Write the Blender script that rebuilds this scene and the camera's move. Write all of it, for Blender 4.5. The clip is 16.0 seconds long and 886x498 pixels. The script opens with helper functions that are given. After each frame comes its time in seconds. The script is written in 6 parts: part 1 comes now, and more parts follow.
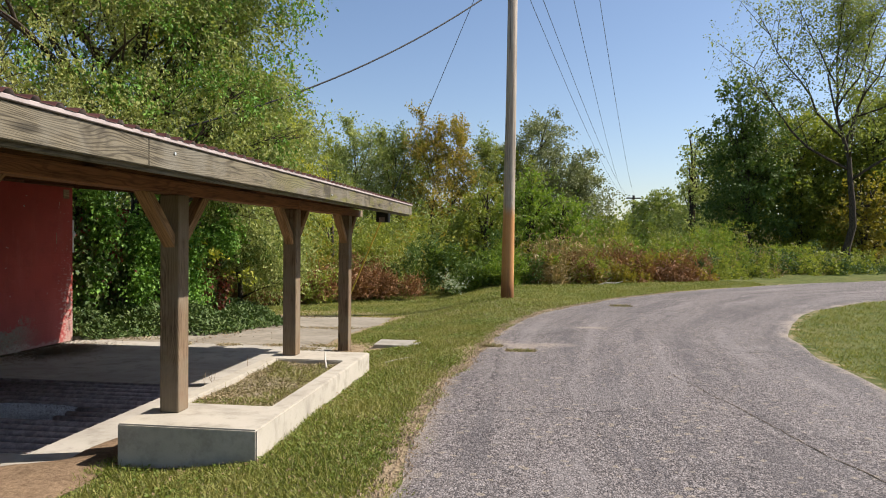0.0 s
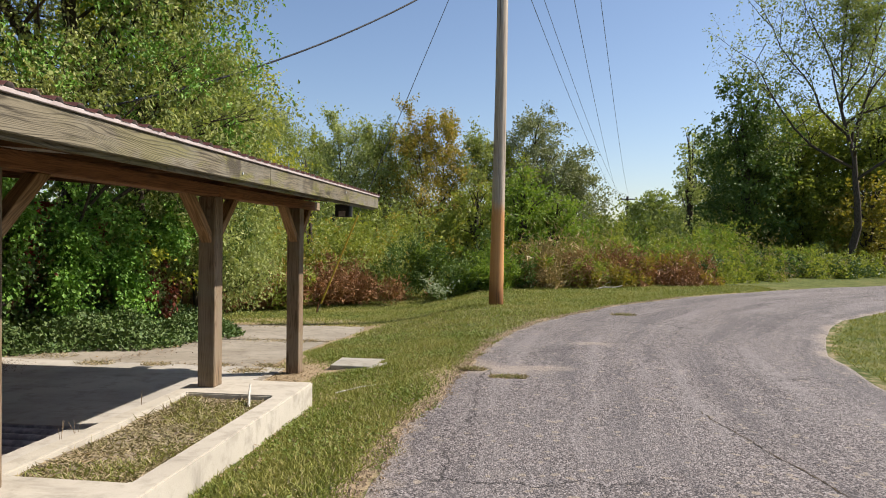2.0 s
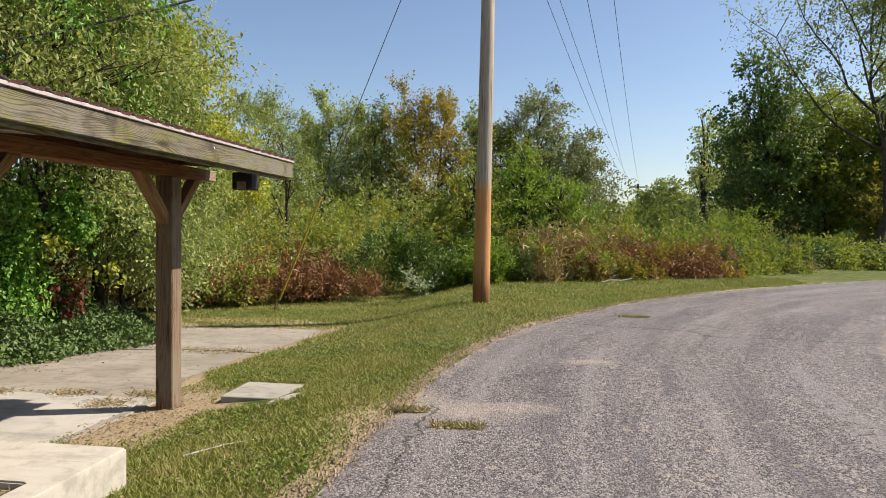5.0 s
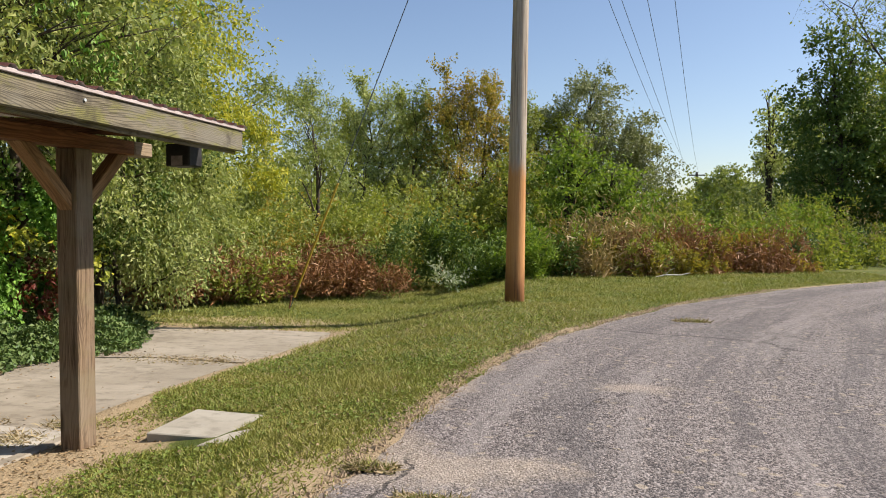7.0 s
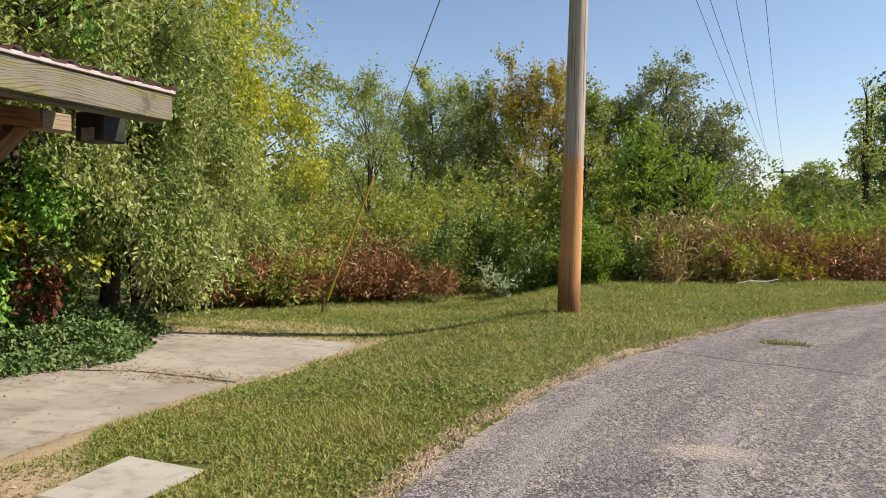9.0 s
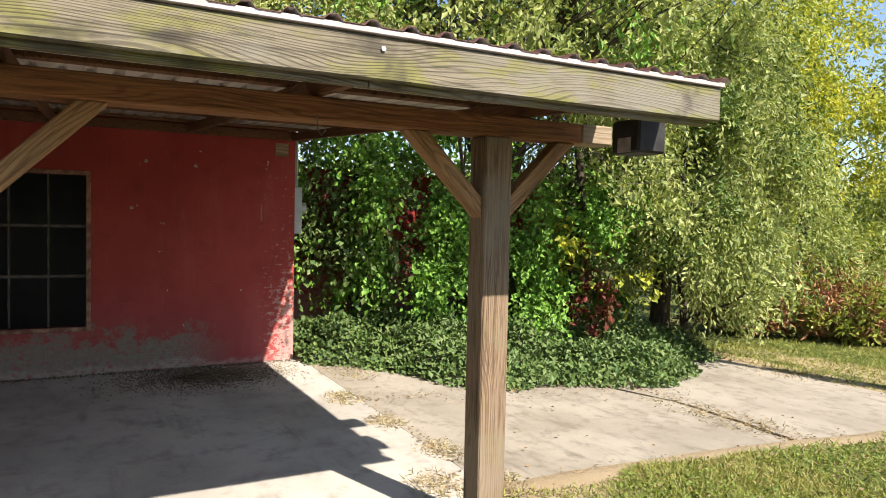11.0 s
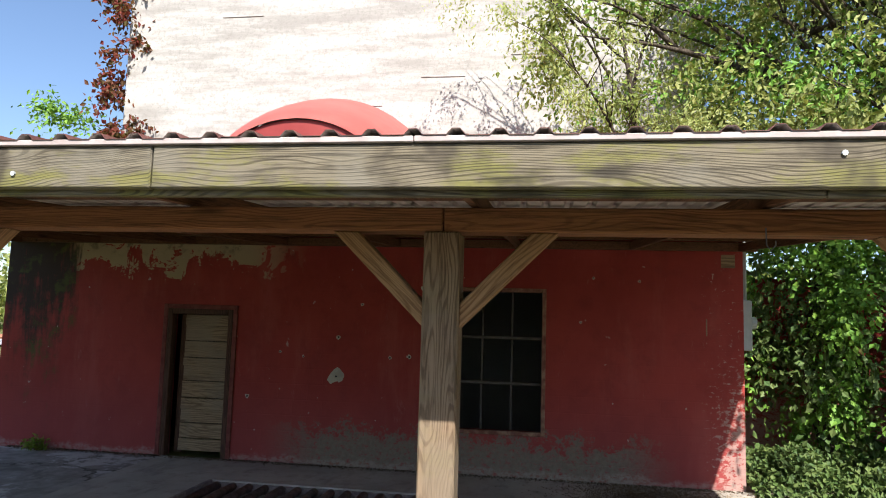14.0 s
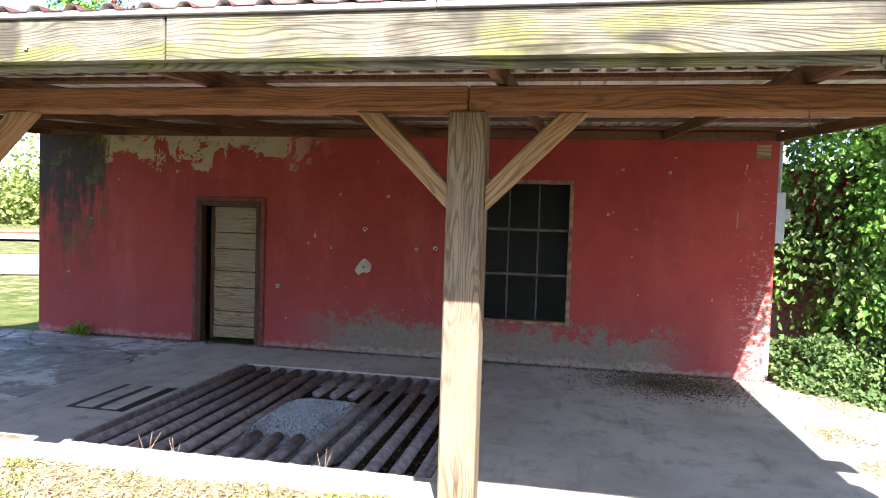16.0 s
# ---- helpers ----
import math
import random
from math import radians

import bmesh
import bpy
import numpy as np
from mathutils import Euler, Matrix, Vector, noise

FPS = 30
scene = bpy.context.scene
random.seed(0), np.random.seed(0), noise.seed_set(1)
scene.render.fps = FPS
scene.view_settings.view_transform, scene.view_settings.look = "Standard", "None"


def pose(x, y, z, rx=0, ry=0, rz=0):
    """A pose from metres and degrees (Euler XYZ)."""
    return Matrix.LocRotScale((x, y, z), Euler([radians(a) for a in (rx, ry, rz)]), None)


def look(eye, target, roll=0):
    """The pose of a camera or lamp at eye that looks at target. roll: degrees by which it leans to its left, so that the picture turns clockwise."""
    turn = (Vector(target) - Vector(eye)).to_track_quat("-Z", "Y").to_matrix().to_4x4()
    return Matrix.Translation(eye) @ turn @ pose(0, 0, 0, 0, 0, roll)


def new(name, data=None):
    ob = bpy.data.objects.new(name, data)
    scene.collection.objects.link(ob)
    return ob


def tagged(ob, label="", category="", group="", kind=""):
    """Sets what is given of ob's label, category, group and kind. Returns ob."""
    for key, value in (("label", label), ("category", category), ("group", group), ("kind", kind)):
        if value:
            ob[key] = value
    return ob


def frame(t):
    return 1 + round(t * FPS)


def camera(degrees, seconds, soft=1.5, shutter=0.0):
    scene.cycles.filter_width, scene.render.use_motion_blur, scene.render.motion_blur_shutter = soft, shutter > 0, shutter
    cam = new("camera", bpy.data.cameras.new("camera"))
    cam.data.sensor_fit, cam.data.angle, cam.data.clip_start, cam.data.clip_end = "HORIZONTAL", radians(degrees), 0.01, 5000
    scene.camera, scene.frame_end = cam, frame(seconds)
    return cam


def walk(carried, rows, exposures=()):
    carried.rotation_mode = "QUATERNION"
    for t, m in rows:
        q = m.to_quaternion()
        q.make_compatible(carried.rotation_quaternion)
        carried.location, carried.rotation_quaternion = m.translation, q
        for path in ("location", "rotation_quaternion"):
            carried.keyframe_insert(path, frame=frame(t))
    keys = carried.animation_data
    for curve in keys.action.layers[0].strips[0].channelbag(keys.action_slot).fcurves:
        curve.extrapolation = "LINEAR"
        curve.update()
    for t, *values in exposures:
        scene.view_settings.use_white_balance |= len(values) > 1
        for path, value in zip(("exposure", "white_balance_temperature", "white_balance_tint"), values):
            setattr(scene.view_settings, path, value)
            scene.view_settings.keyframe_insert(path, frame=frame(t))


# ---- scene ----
cam = camera(65.8, 16.0, soft=1.0)
PATH = [
    (0, (0.145, 0.366, 1.95), (-0.122, 2.348, 1.917), 0.5),
    (0.5, (0.134, 0.857, 1.925), (-0.121, 2.841, 1.893), 0.6),
    (1, (0.127, 1.409, 1.94), (-0.124, 3.393, 1.907), 0.6),
    (1.5, (0.175, 1.922, 1.926), (-0.074, 3.906, 1.894), 0.7),
    (2, (0.165, 2.458, 1.912), (-0.082, 4.443, 1.882), 0.7),
    (2.5, (0.216, 2.992, 1.893), (-0.028, 4.977, 1.862), 0.8),
    (3, (0.251, 3.483, 1.876), (0.008, 5.468, 1.844), 0.7),
    (3.5, (0.286, 3.967, 1.89), (0.047, 5.953, 1.854), 0.8),
    (4, (0.396, 4.403, 1.866), (0.152, 6.388, 1.832), 0.7),
    (4.5, (0.457, 4.877, 1.863), (0.194, 6.859, 1.811), 0.6),
    (4.7, (0.497, 5.068, 1.847), (0.23, 7.05, 1.79), 0.6),
    (6.8, (0.791, 6.98, 1.813), (0.396, 8.938, 1.727), 0.9),
    (7, (0.794, 7.182, 1.8), (0.369, 9.134, 1.711), 0.4),
    (7.5, (0.841, 7.626, 1.781), (0.379, 9.57, 1.694), 0.2),
    (8, (0.908, 8.06, 1.798), (0.422, 9.997, 1.7), 0.3),
    (8.2, (0.928, 8.224, 1.799), (0.441, 10.161, 1.701), 0.3),
    (10.3, (0.576, 9.511, 1.767), (-0.764, 10.992, 1.672), 1.3),
    (10.5, (0.49, 9.54, 1.777), (-0.993, 10.879, 1.685), 1.1),
    (11, (0.375, 9.607, 1.817), (-1.399, 10.526, 1.737), 1.2),
    (11.5, (0.346, 9.658, 1.857), (-1.579, 10.196, 1.782), 1.3),
    (12, (0.352, 9.662, 1.894), (-1.635, 9.883, 1.828), 1.6),
    (12.5, (0.37, 9.667, 1.915), (-1.63, 9.667, 1.908), 1.8),
    (13, (0.38, 9.684, 1.918), (-1.61, 9.535, 2.052), 1.8),
    (13.5, (0.347, 9.663, 1.889), (-1.627, 9.409, 2.091), 1.8),
    (14, (0.324, 9.631, 1.876), (-1.642, 9.33, 2.083), 1.7),
    (14.5, (0.298, 9.632, 1.837), (-1.674, 9.316, 1.942), 1.8),
    (15, (0.283, 9.632, 1.828), (-1.689, 9.302, 1.846), 1.8),
    (15.5, (0.261, 9.626, 1.822), (-1.708, 9.278, 1.777), 1.8),
    (16, (0.264, 9.635, 1.801), (-1.699, 9.264, 1.709), 1.8),
]
EXPOSURES = [(0.0, 0.68, 6350, 14), (4.5, 0.7, 6450, 14), (8.0, 0.75, 6500, 14), (10.5, 0.85, 6450, 14), (11.0, 1.32, 6350, 13), (11.5, 1.7, 6150, 13), (12.0, 2.2, 5900, 13), (12.5, 2.25, 5750, 14),
             (13.0, 1.4, 6000, 14), (13.5, 0.88, 6150, 13), (14.0, 1.08, 6050, 13), (14.5, 1.95, 5800, 15), (15.0, 2.58, 5700, 14), (15.5, 2.5, 5700, 14), (16.0, 2.45, 5700, 14)]
walk(cam, [(t, look(eye, target, roll)) for t, eye, target, roll in PATH], EXPOSURES)

# ---- world and sun ----
SUN_WAY = Vector((1.0, 0.32, 1.03)).normalized()
world = bpy.data.worlds.new("sky")
scene.world = world
world.use_nodes = True
wn = world.node_tree
sky = wn.nodes.new("ShaderNodeTexSky")
sky.sky_type, sky.sun_disc = "NISHITA", False
sky.sun_elevation = math.asin(SUN_WAY.z)
sky.sun_rotation = math.atan2(SUN_WAY.x, SUN_WAY.y)
sky.air_density, sky.dust_density, sky.ozone_density = 1.0, 0.7, 1.6
wn.nodes["Background"].inputs["Strength"].default_value = 0.086
wn.links.new(sky.outputs["Color"], wn.nodes["Background"].inputs["Color"])
sun = new("sun", bpy.data.lights.new("sun", "SUN"))
sun.data.energy, sun.data.angle, sun.data.color = 5.0, radians(0.6), (1.0, 0.93, 0.80)
sun.matrix_world = look(SUN_WAY * 50, (0, 0, 0))

# ---- node helpers ----


def nd(nt, kind, **given):
    n = nt.nodes.new("ShaderNode" + kind)
    for key, value in given.items():
        key = key.replace("_", " ") if key[0].isupper() else key
        if key in n.inputs:
            if isinstance(value, bpy.types.NodeSocket):
                nt.links.new(value, n.inputs[key])
            else:
                n.inputs[key].default_value = value
        else:
            setattr(n, key, value)
    return n


def mk(name, rough=0.85, metal=0.0, spec=0.3):
    m = bpy.data.materials.new(name)
    m.use_nodes = True
    b = m.node_tree.nodes["Principled BSDF"]
    b.inputs["Roughness"].default_value = rough
    b.inputs["Metallic"].default_value = metal
    b.inputs["Specular IOR Level"].default_value = spec
    return m, m.node_tree, b


def place_of(nt, sx=1.0, sy=1.0, sz=1.0):
    g = nd(nt, "NewGeometry")
    return nd(nt, "Mapping", Vector=g.outputs["Position"], Scale=(sx, sy, sz)).outputs[0]


def grain(nt, vec, scale, detail=4.0, rough=0.6, distort=0.0):
    return nd(nt, "TexNoise", Vector=vec, Scale=scale, Detail=detail, Roughness=rough, Distortion=distort).outputs["Fac"]


def step(nt, fac, lo, hi):
    return nd(nt, "MapRange", Value=fac, From_Min=lo, From_Max=hi, interpolation_type="SMOOTHSTEP").outputs["Result"]


def mixed(nt, fac, a, b, blend="MIX"):
    n = nt.nodes.new("ShaderNodeMix")
    n.data_type, n.blend_type = "RGBA", blend
    for idx, v in ((0, fac), (6, a), (7, b)):
        if isinstance(v, bpy.types.NodeSocket):
            nt.links.new(v, n.inputs[idx])
        else:
            n.inputs[idx].default_value = (*v, 1.0) if isinstance(v, tuple) else v
    return n.outputs[2]


def mth(nt, op, a, b=0.0):
    n = nt.nodes.new("ShaderNodeMath")
    n.operation = op
    for k, v in enumerate((a, b)):
        if isinstance(v, bpy.types.NodeSocket):
            nt.links.new(v, n.inputs[k])
        else:
            n.inputs[k].default_value = v
    return n.outputs[0]


def finish(nt, b, colour, height=None, strength=0.3, dist=0.01, rough=None):
    nt.links.new(colour, b.inputs["Base Color"])
    if height is not None:
        bump = nd(nt, "Bump", Height=height, Strength=strength, Distance=dist)
        nt.links.new(bump.outputs[0], b.inputs["Normal"])
    if rough is not None:
        nt.links.new(rough, b.inputs["Roughness"])


def axis_of(nt):
    g = nd(nt, "NewGeometry")
    s = nd(nt, "SeparateXYZ", Vector=g.outputs["Position"])
    return s.outputs[0], s.outputs[1], s.outputs[2]


# ---- materials ----


def wood(name, along, light, dark, green=0.0, ring=26.0, grey=None, turn=0.0):
    """Sawn timber with long grain along x, y or z."""
    m, nt, b = mk(name, 0.8)
    sq = {"x": (0.05, 1, 1), "y": (1, 0.05, 1), "z": (1, 1, 0.05)}[along]
    rnd = nd(nt, "ObjectInfo").outputs["Random"]
    g = nd(nt, "NewGeometry")
    shift = nd(nt, "VectorMath", operation="ADD")
    nt.links.new(nd(nt, "Mapping", Vector=g.outputs["Position"], Rotation=(radians(turn), 0, 0)).outputs[0], shift.inputs[0])
    nt.links.new(mth(nt, "MULTIPLY", rnd, 17.0), shift.inputs[1])
    vec = nd(nt, "Mapping", Vector=shift.outputs[0], Scale=sq).outputs[0]
    ax = dict(zip("xyz", nd(nt, "SeparateXYZ", Vector=shift.outputs[0]).outputs))
    cross = [ax[k] for k in "xyz" if k != along]
    across = mth(nt, "ADD", cross[0], cross[1])
    big = grain(nt, nd(nt, "Mapping", Vector=shift.outputs[0], Scale=tuple(1 if v == 1 else 0.17 for v in sq)).outputs[0], 4.0, 2.0, 0.45, 0.3)
    phase = mth(nt, "ADD", mth(nt, "MULTIPLY", across, ring * 26.0), mth(nt, "MULTIPLY", big, ring * 10.0))
    wide = grain(nt, vec, 14.0, 3.0, 0.6)
    lines = step(nt, mth(nt, "ADD", mth(nt, "SINE", phase), mth(nt, "MULTIPLY", mth(nt, "SUBTRACT", wide, 0.5), 2.0)), 0.1, 1.0)
    fine = grain(nt, vec, 60.0, 5.0, 0.7)
    patch = grain(nt, place_of(nt), 1.7, 4.0, 0.6)
    c = mixed(nt, mth(nt, "MULTIPLY", lines, 0.74), light, dark)
    c = mixed(nt, step(nt, fine, 0.42, 0.72), c, tuple(v * 0.6 for v in dark))
    if grey:
        c = mixed(nt, mth(nt, "MULTIPLY", step(nt, patch, 0.42, 0.62), 0.75), c, grey)
    if green:
        moss = step(nt, grain(nt, place_of(nt, 1, 0.8, 2.6), 2.6, 6.0, 0.7), 0.46, 0.62)
        if along == "y":
            moss = mth(nt, "MULTIPLY", moss, step(nt, nd(nt, "SeparateXYZ", Vector=g.outputs["Position"]).outputs[1], 5.0, 7.6))
        c = mixed(nt, mth(nt, "MULTIPLY", moss, green), c, mixed(nt, lines, (0.165, 0.155, 0.042), (0.075, 0.07, 0.022)))
        damp = step(nt, grain(nt, place_of(nt, 1, 1.6, 1.6), 1.1, 4.0, 0.6), 0.60, 0.70)
        c = mixed(nt, mth(nt, "MULTIPLY", damp, green), c, (0.05, 0.04, 0.028))
    knots = nd(nt, "TexVoronoi", Vector=nd(nt, "Mapping", Vector=shift.outputs[0], Scale={"x": (1.1, 6, 6), "y": (6, 1.1, 6), "z": (6, 6, 1.1)}[along]).outputs[0], Scale=1.0)
    c = mixed(nt, mth(nt, "MULTIPLY", step(nt, knots.outputs["Distance"], 0.16, 0.05), 0.8), c, tuple(v * 0.35 for v in dark))
    h = mth(nt, "ADD", mth(nt, "MULTIPLY", lines, 0.5), fine)
    finish(nt, b, c, h, 0.45, 0.006)
    return m


M = {}
M["fascia"] = wood("weathered_fascia_wood", "y", (0.180, 0.152, 0.102), (0.054, 0.043, 0.027), 0.85, 15.0, (0.172, 0.155, 0.120))
M["post"] = wood("post_timber", "z", (0.238, 0.164, 0.102), (0.105, 0.062, 0.034), 0.12, 15.0, (0.205, 0.160, 0.110))
M["beam"] = wood("beam_timber", "y", (0.255, 0.112, 0.044), (0.145, 0.056, 0.021), 0.06, 14.0)
M["brace_up"] = wood("brace_timber", "y", (0.33, 0.195, 0.095), (0.19, 0.10, 0.042), 0.0, 12.0, turn=-45.0)
M["brace_down"] = wood("brace_timber_other_hand", "y", (0.33, 0.195, 0.095), (0.19, 0.10, 0.042), 0.0, 12.0, turn=45.0)
M["rafter"] = wood("rafter_timber", "x", (0.15, 0.068, 0.032), (0.07, 0.03, 0.014), 0.0, 16.0)
M["plank"] = wood("door_plank_wood", "y", (0.31, 0.22, 0.13), (0.17, 0.11, 0.06), 0.0, 9.0, (0.24, 0.19, 0.13))
M["frame"] = wood("dark_door_frame_wood", "z", (0.10, 0.05, 0.03), (0.05, 0.025, 0.018), 0.0, 14.0)


def red_paint():
    m, nt, b = mk("red_painted_block", 0.7, spec=0.35)
    x, y, z = axis_of(nt)
    p = place_of(nt)
    big = grain(nt, p, 0.7, 4.0, 0.6)
    mid = grain(nt, p, 3.2, 6.0, 0.68, 0.3)
    fine = grain(nt, p, 24.0, 6.0, 0.7)
    streak = grain(nt, place_of(nt, 1.3, 1.3, 0.3), 1.6, 5.0, 0.65)
    c = mixed(nt, step(nt, big, 0.35, 0.65), (0.245, 0.024, 0.017), (0.31, 0.038, 0.028))
    c = mixed(nt, mth(nt, "MULTIPLY", step(nt, streak, 0.5, 0.74), 0.45), c, (0.37, 0.085, 0.07))
    c = mixed(nt, mth(nt, "MULTIPLY", step(nt, mid, 0.45, 0.7), 0.4), c, (0.18, 0.02, 0.015))
    scuff = step(nt, grain(nt, place_of(nt, 2, 2, 0.7), 4.0, 8.0, 0.78), 0.60, 0.72)
    c = mixed(nt, mth(nt, "MULTIPLY", scuff, 0.5), c, (0.36, 0.13, 0.115))
    low = step(nt, z, 1.3, 0.25)
    c = mixed(nt, mth(nt, "MULTIPLY", low, 0.5), c, (0.27, 0.055, 0.055))
    # bare plaster along the foot of the wall
    edge = mth(nt, "ADD", z, mth(nt, "MULTIPLY", mth(nt, "SUBTRACT", mid, 0.5), 1.1))
    edge = mth(nt, "ADD", edge, mth(nt, "MULTIPLY", mth(nt, "SUBTRACT", fine, 0.5), 0.5))
    bare = step(nt, edge, 0.50, 0.38)
    zone = mth(nt, "MULTIPLY", step(nt, y, 5.9, 6.9), step(nt, y, 11.3, 10.4))
    bare = mth(nt, "MULTIPLY", bare, zone)
    flakes = grain(nt, place_of(nt, 1, 1, 1.6), 13.0, 7.0, 0.75)
    bare = mth(nt, "MULTIPLY", bare, step(nt, flakes, 0.30, 0.50))
    grey = mixed(nt, fine, (0.085, 0.075, 0.052), (0.255, 0.225, 0.17))
    c = mixed(nt, mth(nt, "MULTIPLY", bare, 0.92), c, grey)
    skirt = step(nt, mth(nt, "ADD", z, mth(nt, "MULTIPLY", mth(nt, "SUBTRACT", mid, 0.5), 0.25)), 0.11, 0.05)
    c = mixed(nt, mth(nt, "MULTIPLY", mth(nt, "MULTIPLY", skirt, step(nt, flakes, 0.35, 0.6)), 0.5), c, (0.36, 0.30, 0.26))
    # tan patches where the paint has come off under the eave
    up = mth(nt, "ADD", z, mth(nt, "MULTIPLY", mth(nt, "SUBTRACT", grain(nt, p, 2.6, 7.0, 0.62, 0.8), 0.5), 2.2))
    peel = mth(nt, "MULTIPLY", step(nt, mth(nt, "ADD", up, mth(nt, "MULTIPLY", mth(nt, "SUBTRACT", flakes, 0.5), 0.7)), 2.56, 2.60), mth(nt, "MULTIPLY", step(nt, y, 2.9, 3.3), step(nt, y, 6.6, 5.6)))
    c = mixed(nt, peel, c, mixed(nt, mid, (0.42, 0.32, 0.19), (0.33, 0.26, 0.16)))
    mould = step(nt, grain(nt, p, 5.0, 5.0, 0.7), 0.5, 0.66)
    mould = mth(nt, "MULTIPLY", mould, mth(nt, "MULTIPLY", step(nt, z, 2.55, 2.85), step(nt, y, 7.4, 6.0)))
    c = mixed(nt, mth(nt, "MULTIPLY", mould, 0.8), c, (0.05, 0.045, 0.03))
    # black and green algae at the corner
    run = grain(nt, place_of(nt, 2.2, 2.2, 0.35), 2.4, 6.0, 0.7)
    far = mth(nt, "ADD", y, mth(nt, "MULTIPLY", mth(nt, "SUBTRACT", run, 0.5), 1.5))
    algae = mth(nt, "ADD", mth(nt, "MULTIPLY", z, 0.2), mth(nt, "ADD", mth(nt, "MULTIPLY", run, 0.8), mth(nt, "MULTIPLY", mid, 0.5)))
    algae = mth(nt, "MULTIPLY", step(nt, algae, 0.86, 1.08), step(nt, far, 3.25, 3.0))
    algae = mth(nt, "MULTIPLY", algae, step(nt, mth(nt, "ADD", flakes, mth(nt, "MULTIPLY", z, 0.12)), 0.40, 0.66))
    c = mixed(nt, mth(nt, "MULTIPLY", algae, 0.95), c, mixed(nt, step(nt, mid, 0.5, 0.64), (0.020, 0.016, 0.010), (0.055, 0.075, 0.010)))
    # pale flakes by the corner: worn paint, with the dappled sun painted in
    worn = mth(nt, "MULTIPLY", step(nt, y, 11.45, 11.9), step(nt, z, 2.0, 0.1))
    worn = step(nt, mth(nt, "ADD", flakes, mth(nt, "MULTIPLY", worn, 0.2)), 0.60, 0.66)
    c = mixed(nt, mth(nt, "MULTIPLY", mth(nt, "MULTIPLY", worn, step(nt, y, 11.4, 11.6)), 0.7), c, (0.40, 0.29, 0.25))
    chips = step(nt, grain(nt, p, 9.0, 3.0, 0.55), 0.725, 0.74)
    c = mixed(nt, mth(nt, "MULTIPLY", chips, 0.7), c, (0.42, 0.36, 0.30))
    br = nd(nt, "TexBrick", Vector=nd(nt, "CombineXYZ", X=y, Y=z).outputs[0], Scale=1.0, Mortar_Size=0.012, Brick_Width=0.4, Row_Height=0.2, Mortar_Smooth=1.0)
    h = mth(nt, "ADD", mth(nt, "MULTIPLY", fine, 0.35), mth(nt, "MULTIPLY", mth(nt, "SUBTRACT", 1.0, br.outputs["Fac"]), 0.25))
    h = mth(nt, "SUBTRACT", h, mth(nt, "MULTIPLY", mth(nt, "ADD", bare, peel), 0.3))
    finish(nt, b, c, h, 0.35, 0.012)
    return m


M["red"] = red_paint()


def white_wall():
    m, nt, b = mk("white_painted_concrete", 0.85)
    p = place_of(nt)
    lift = grain(nt, place_of(nt, 0.4, 0.4, 2.6), 1.3, 5.0, 0.65)
    fine = grain(nt, p, 16.0, 6.0, 0.75)
    c = mixed(nt, step(nt, lift, 0.4, 0.68), (0.45, 0.435, 0.405), (0.30, 0.285, 0.26))
    c = mixed(nt, mth(nt, "MULTIPLY", step(nt, fine, 0.46, 0.66), 0.5), c, (0.225, 0.21, 0.19))
    finish(nt, b, c, mth(nt, "ADD", lift, fine), 0.3, 0.02)
    return m


M["white"] = white_wall()


def concrete(name, a, b_, stain, scale=1.0):
    m, nt, b = mk(name, 0.88)
    p = place_of(nt)
    big = grain(nt, p, 0.9 * scale, 5.0, 0.62)
    mid = grain(nt, p, 5.0 * scale, 6.0, 0.68)
    fine = grain(nt, p, 70.0, 5.0, 0.7)
    c = mixed(nt, step(nt, big, 0.35, 0.68), a, b_)
    c = mixed(nt, mth(nt, "MULTIPLY", step(nt, mid, 0.47, 0.70), 0.75), c, stain)
    smear = grain(nt, place_of(nt, 0.5, 2.0, 0.5), 2.2 * scale, 6.0, 0.7)
    c = mixed(nt, mth(nt, "MULTIPLY", step(nt, smear, 0.52, 0.72), 0.55), c, tuple(v * 0.7 for v in stain))
    c = mixed(nt, mth(nt, "MULTIPLY", step(nt, fine, 0.55, 0.75), 0.35), c, tuple(v * 0.5 for v in a))
    finish(nt, b, c, mth(nt, "ADD", mid, fine), 0.25, 0.008)
    return m


M["planter"] = concrete("pale_cast_concrete", (0.47, 0.425, 0.35), (0.40, 0.36, 0.295), (0.29, 0.26, 0.21))
M["floor"] = concrete("smooth_floor_concrete", (0.44, 0.405, 0.35), (0.33, 0.30, 0.258), (0.25, 0.225, 0.19), 0.8)
M["apron"] = concrete("weathered_slab_concrete", (0.31, 0.272, 0.218), (0.235, 0.203, 0.158), (0.155, 0.13, 0.098))
M["pad"] = concrete("old_cover_slab_concrete", (0.34, 0.315, 0.265), (0.28, 0.255, 0.21), (0.20, 0.18, 0.145), 1.4)


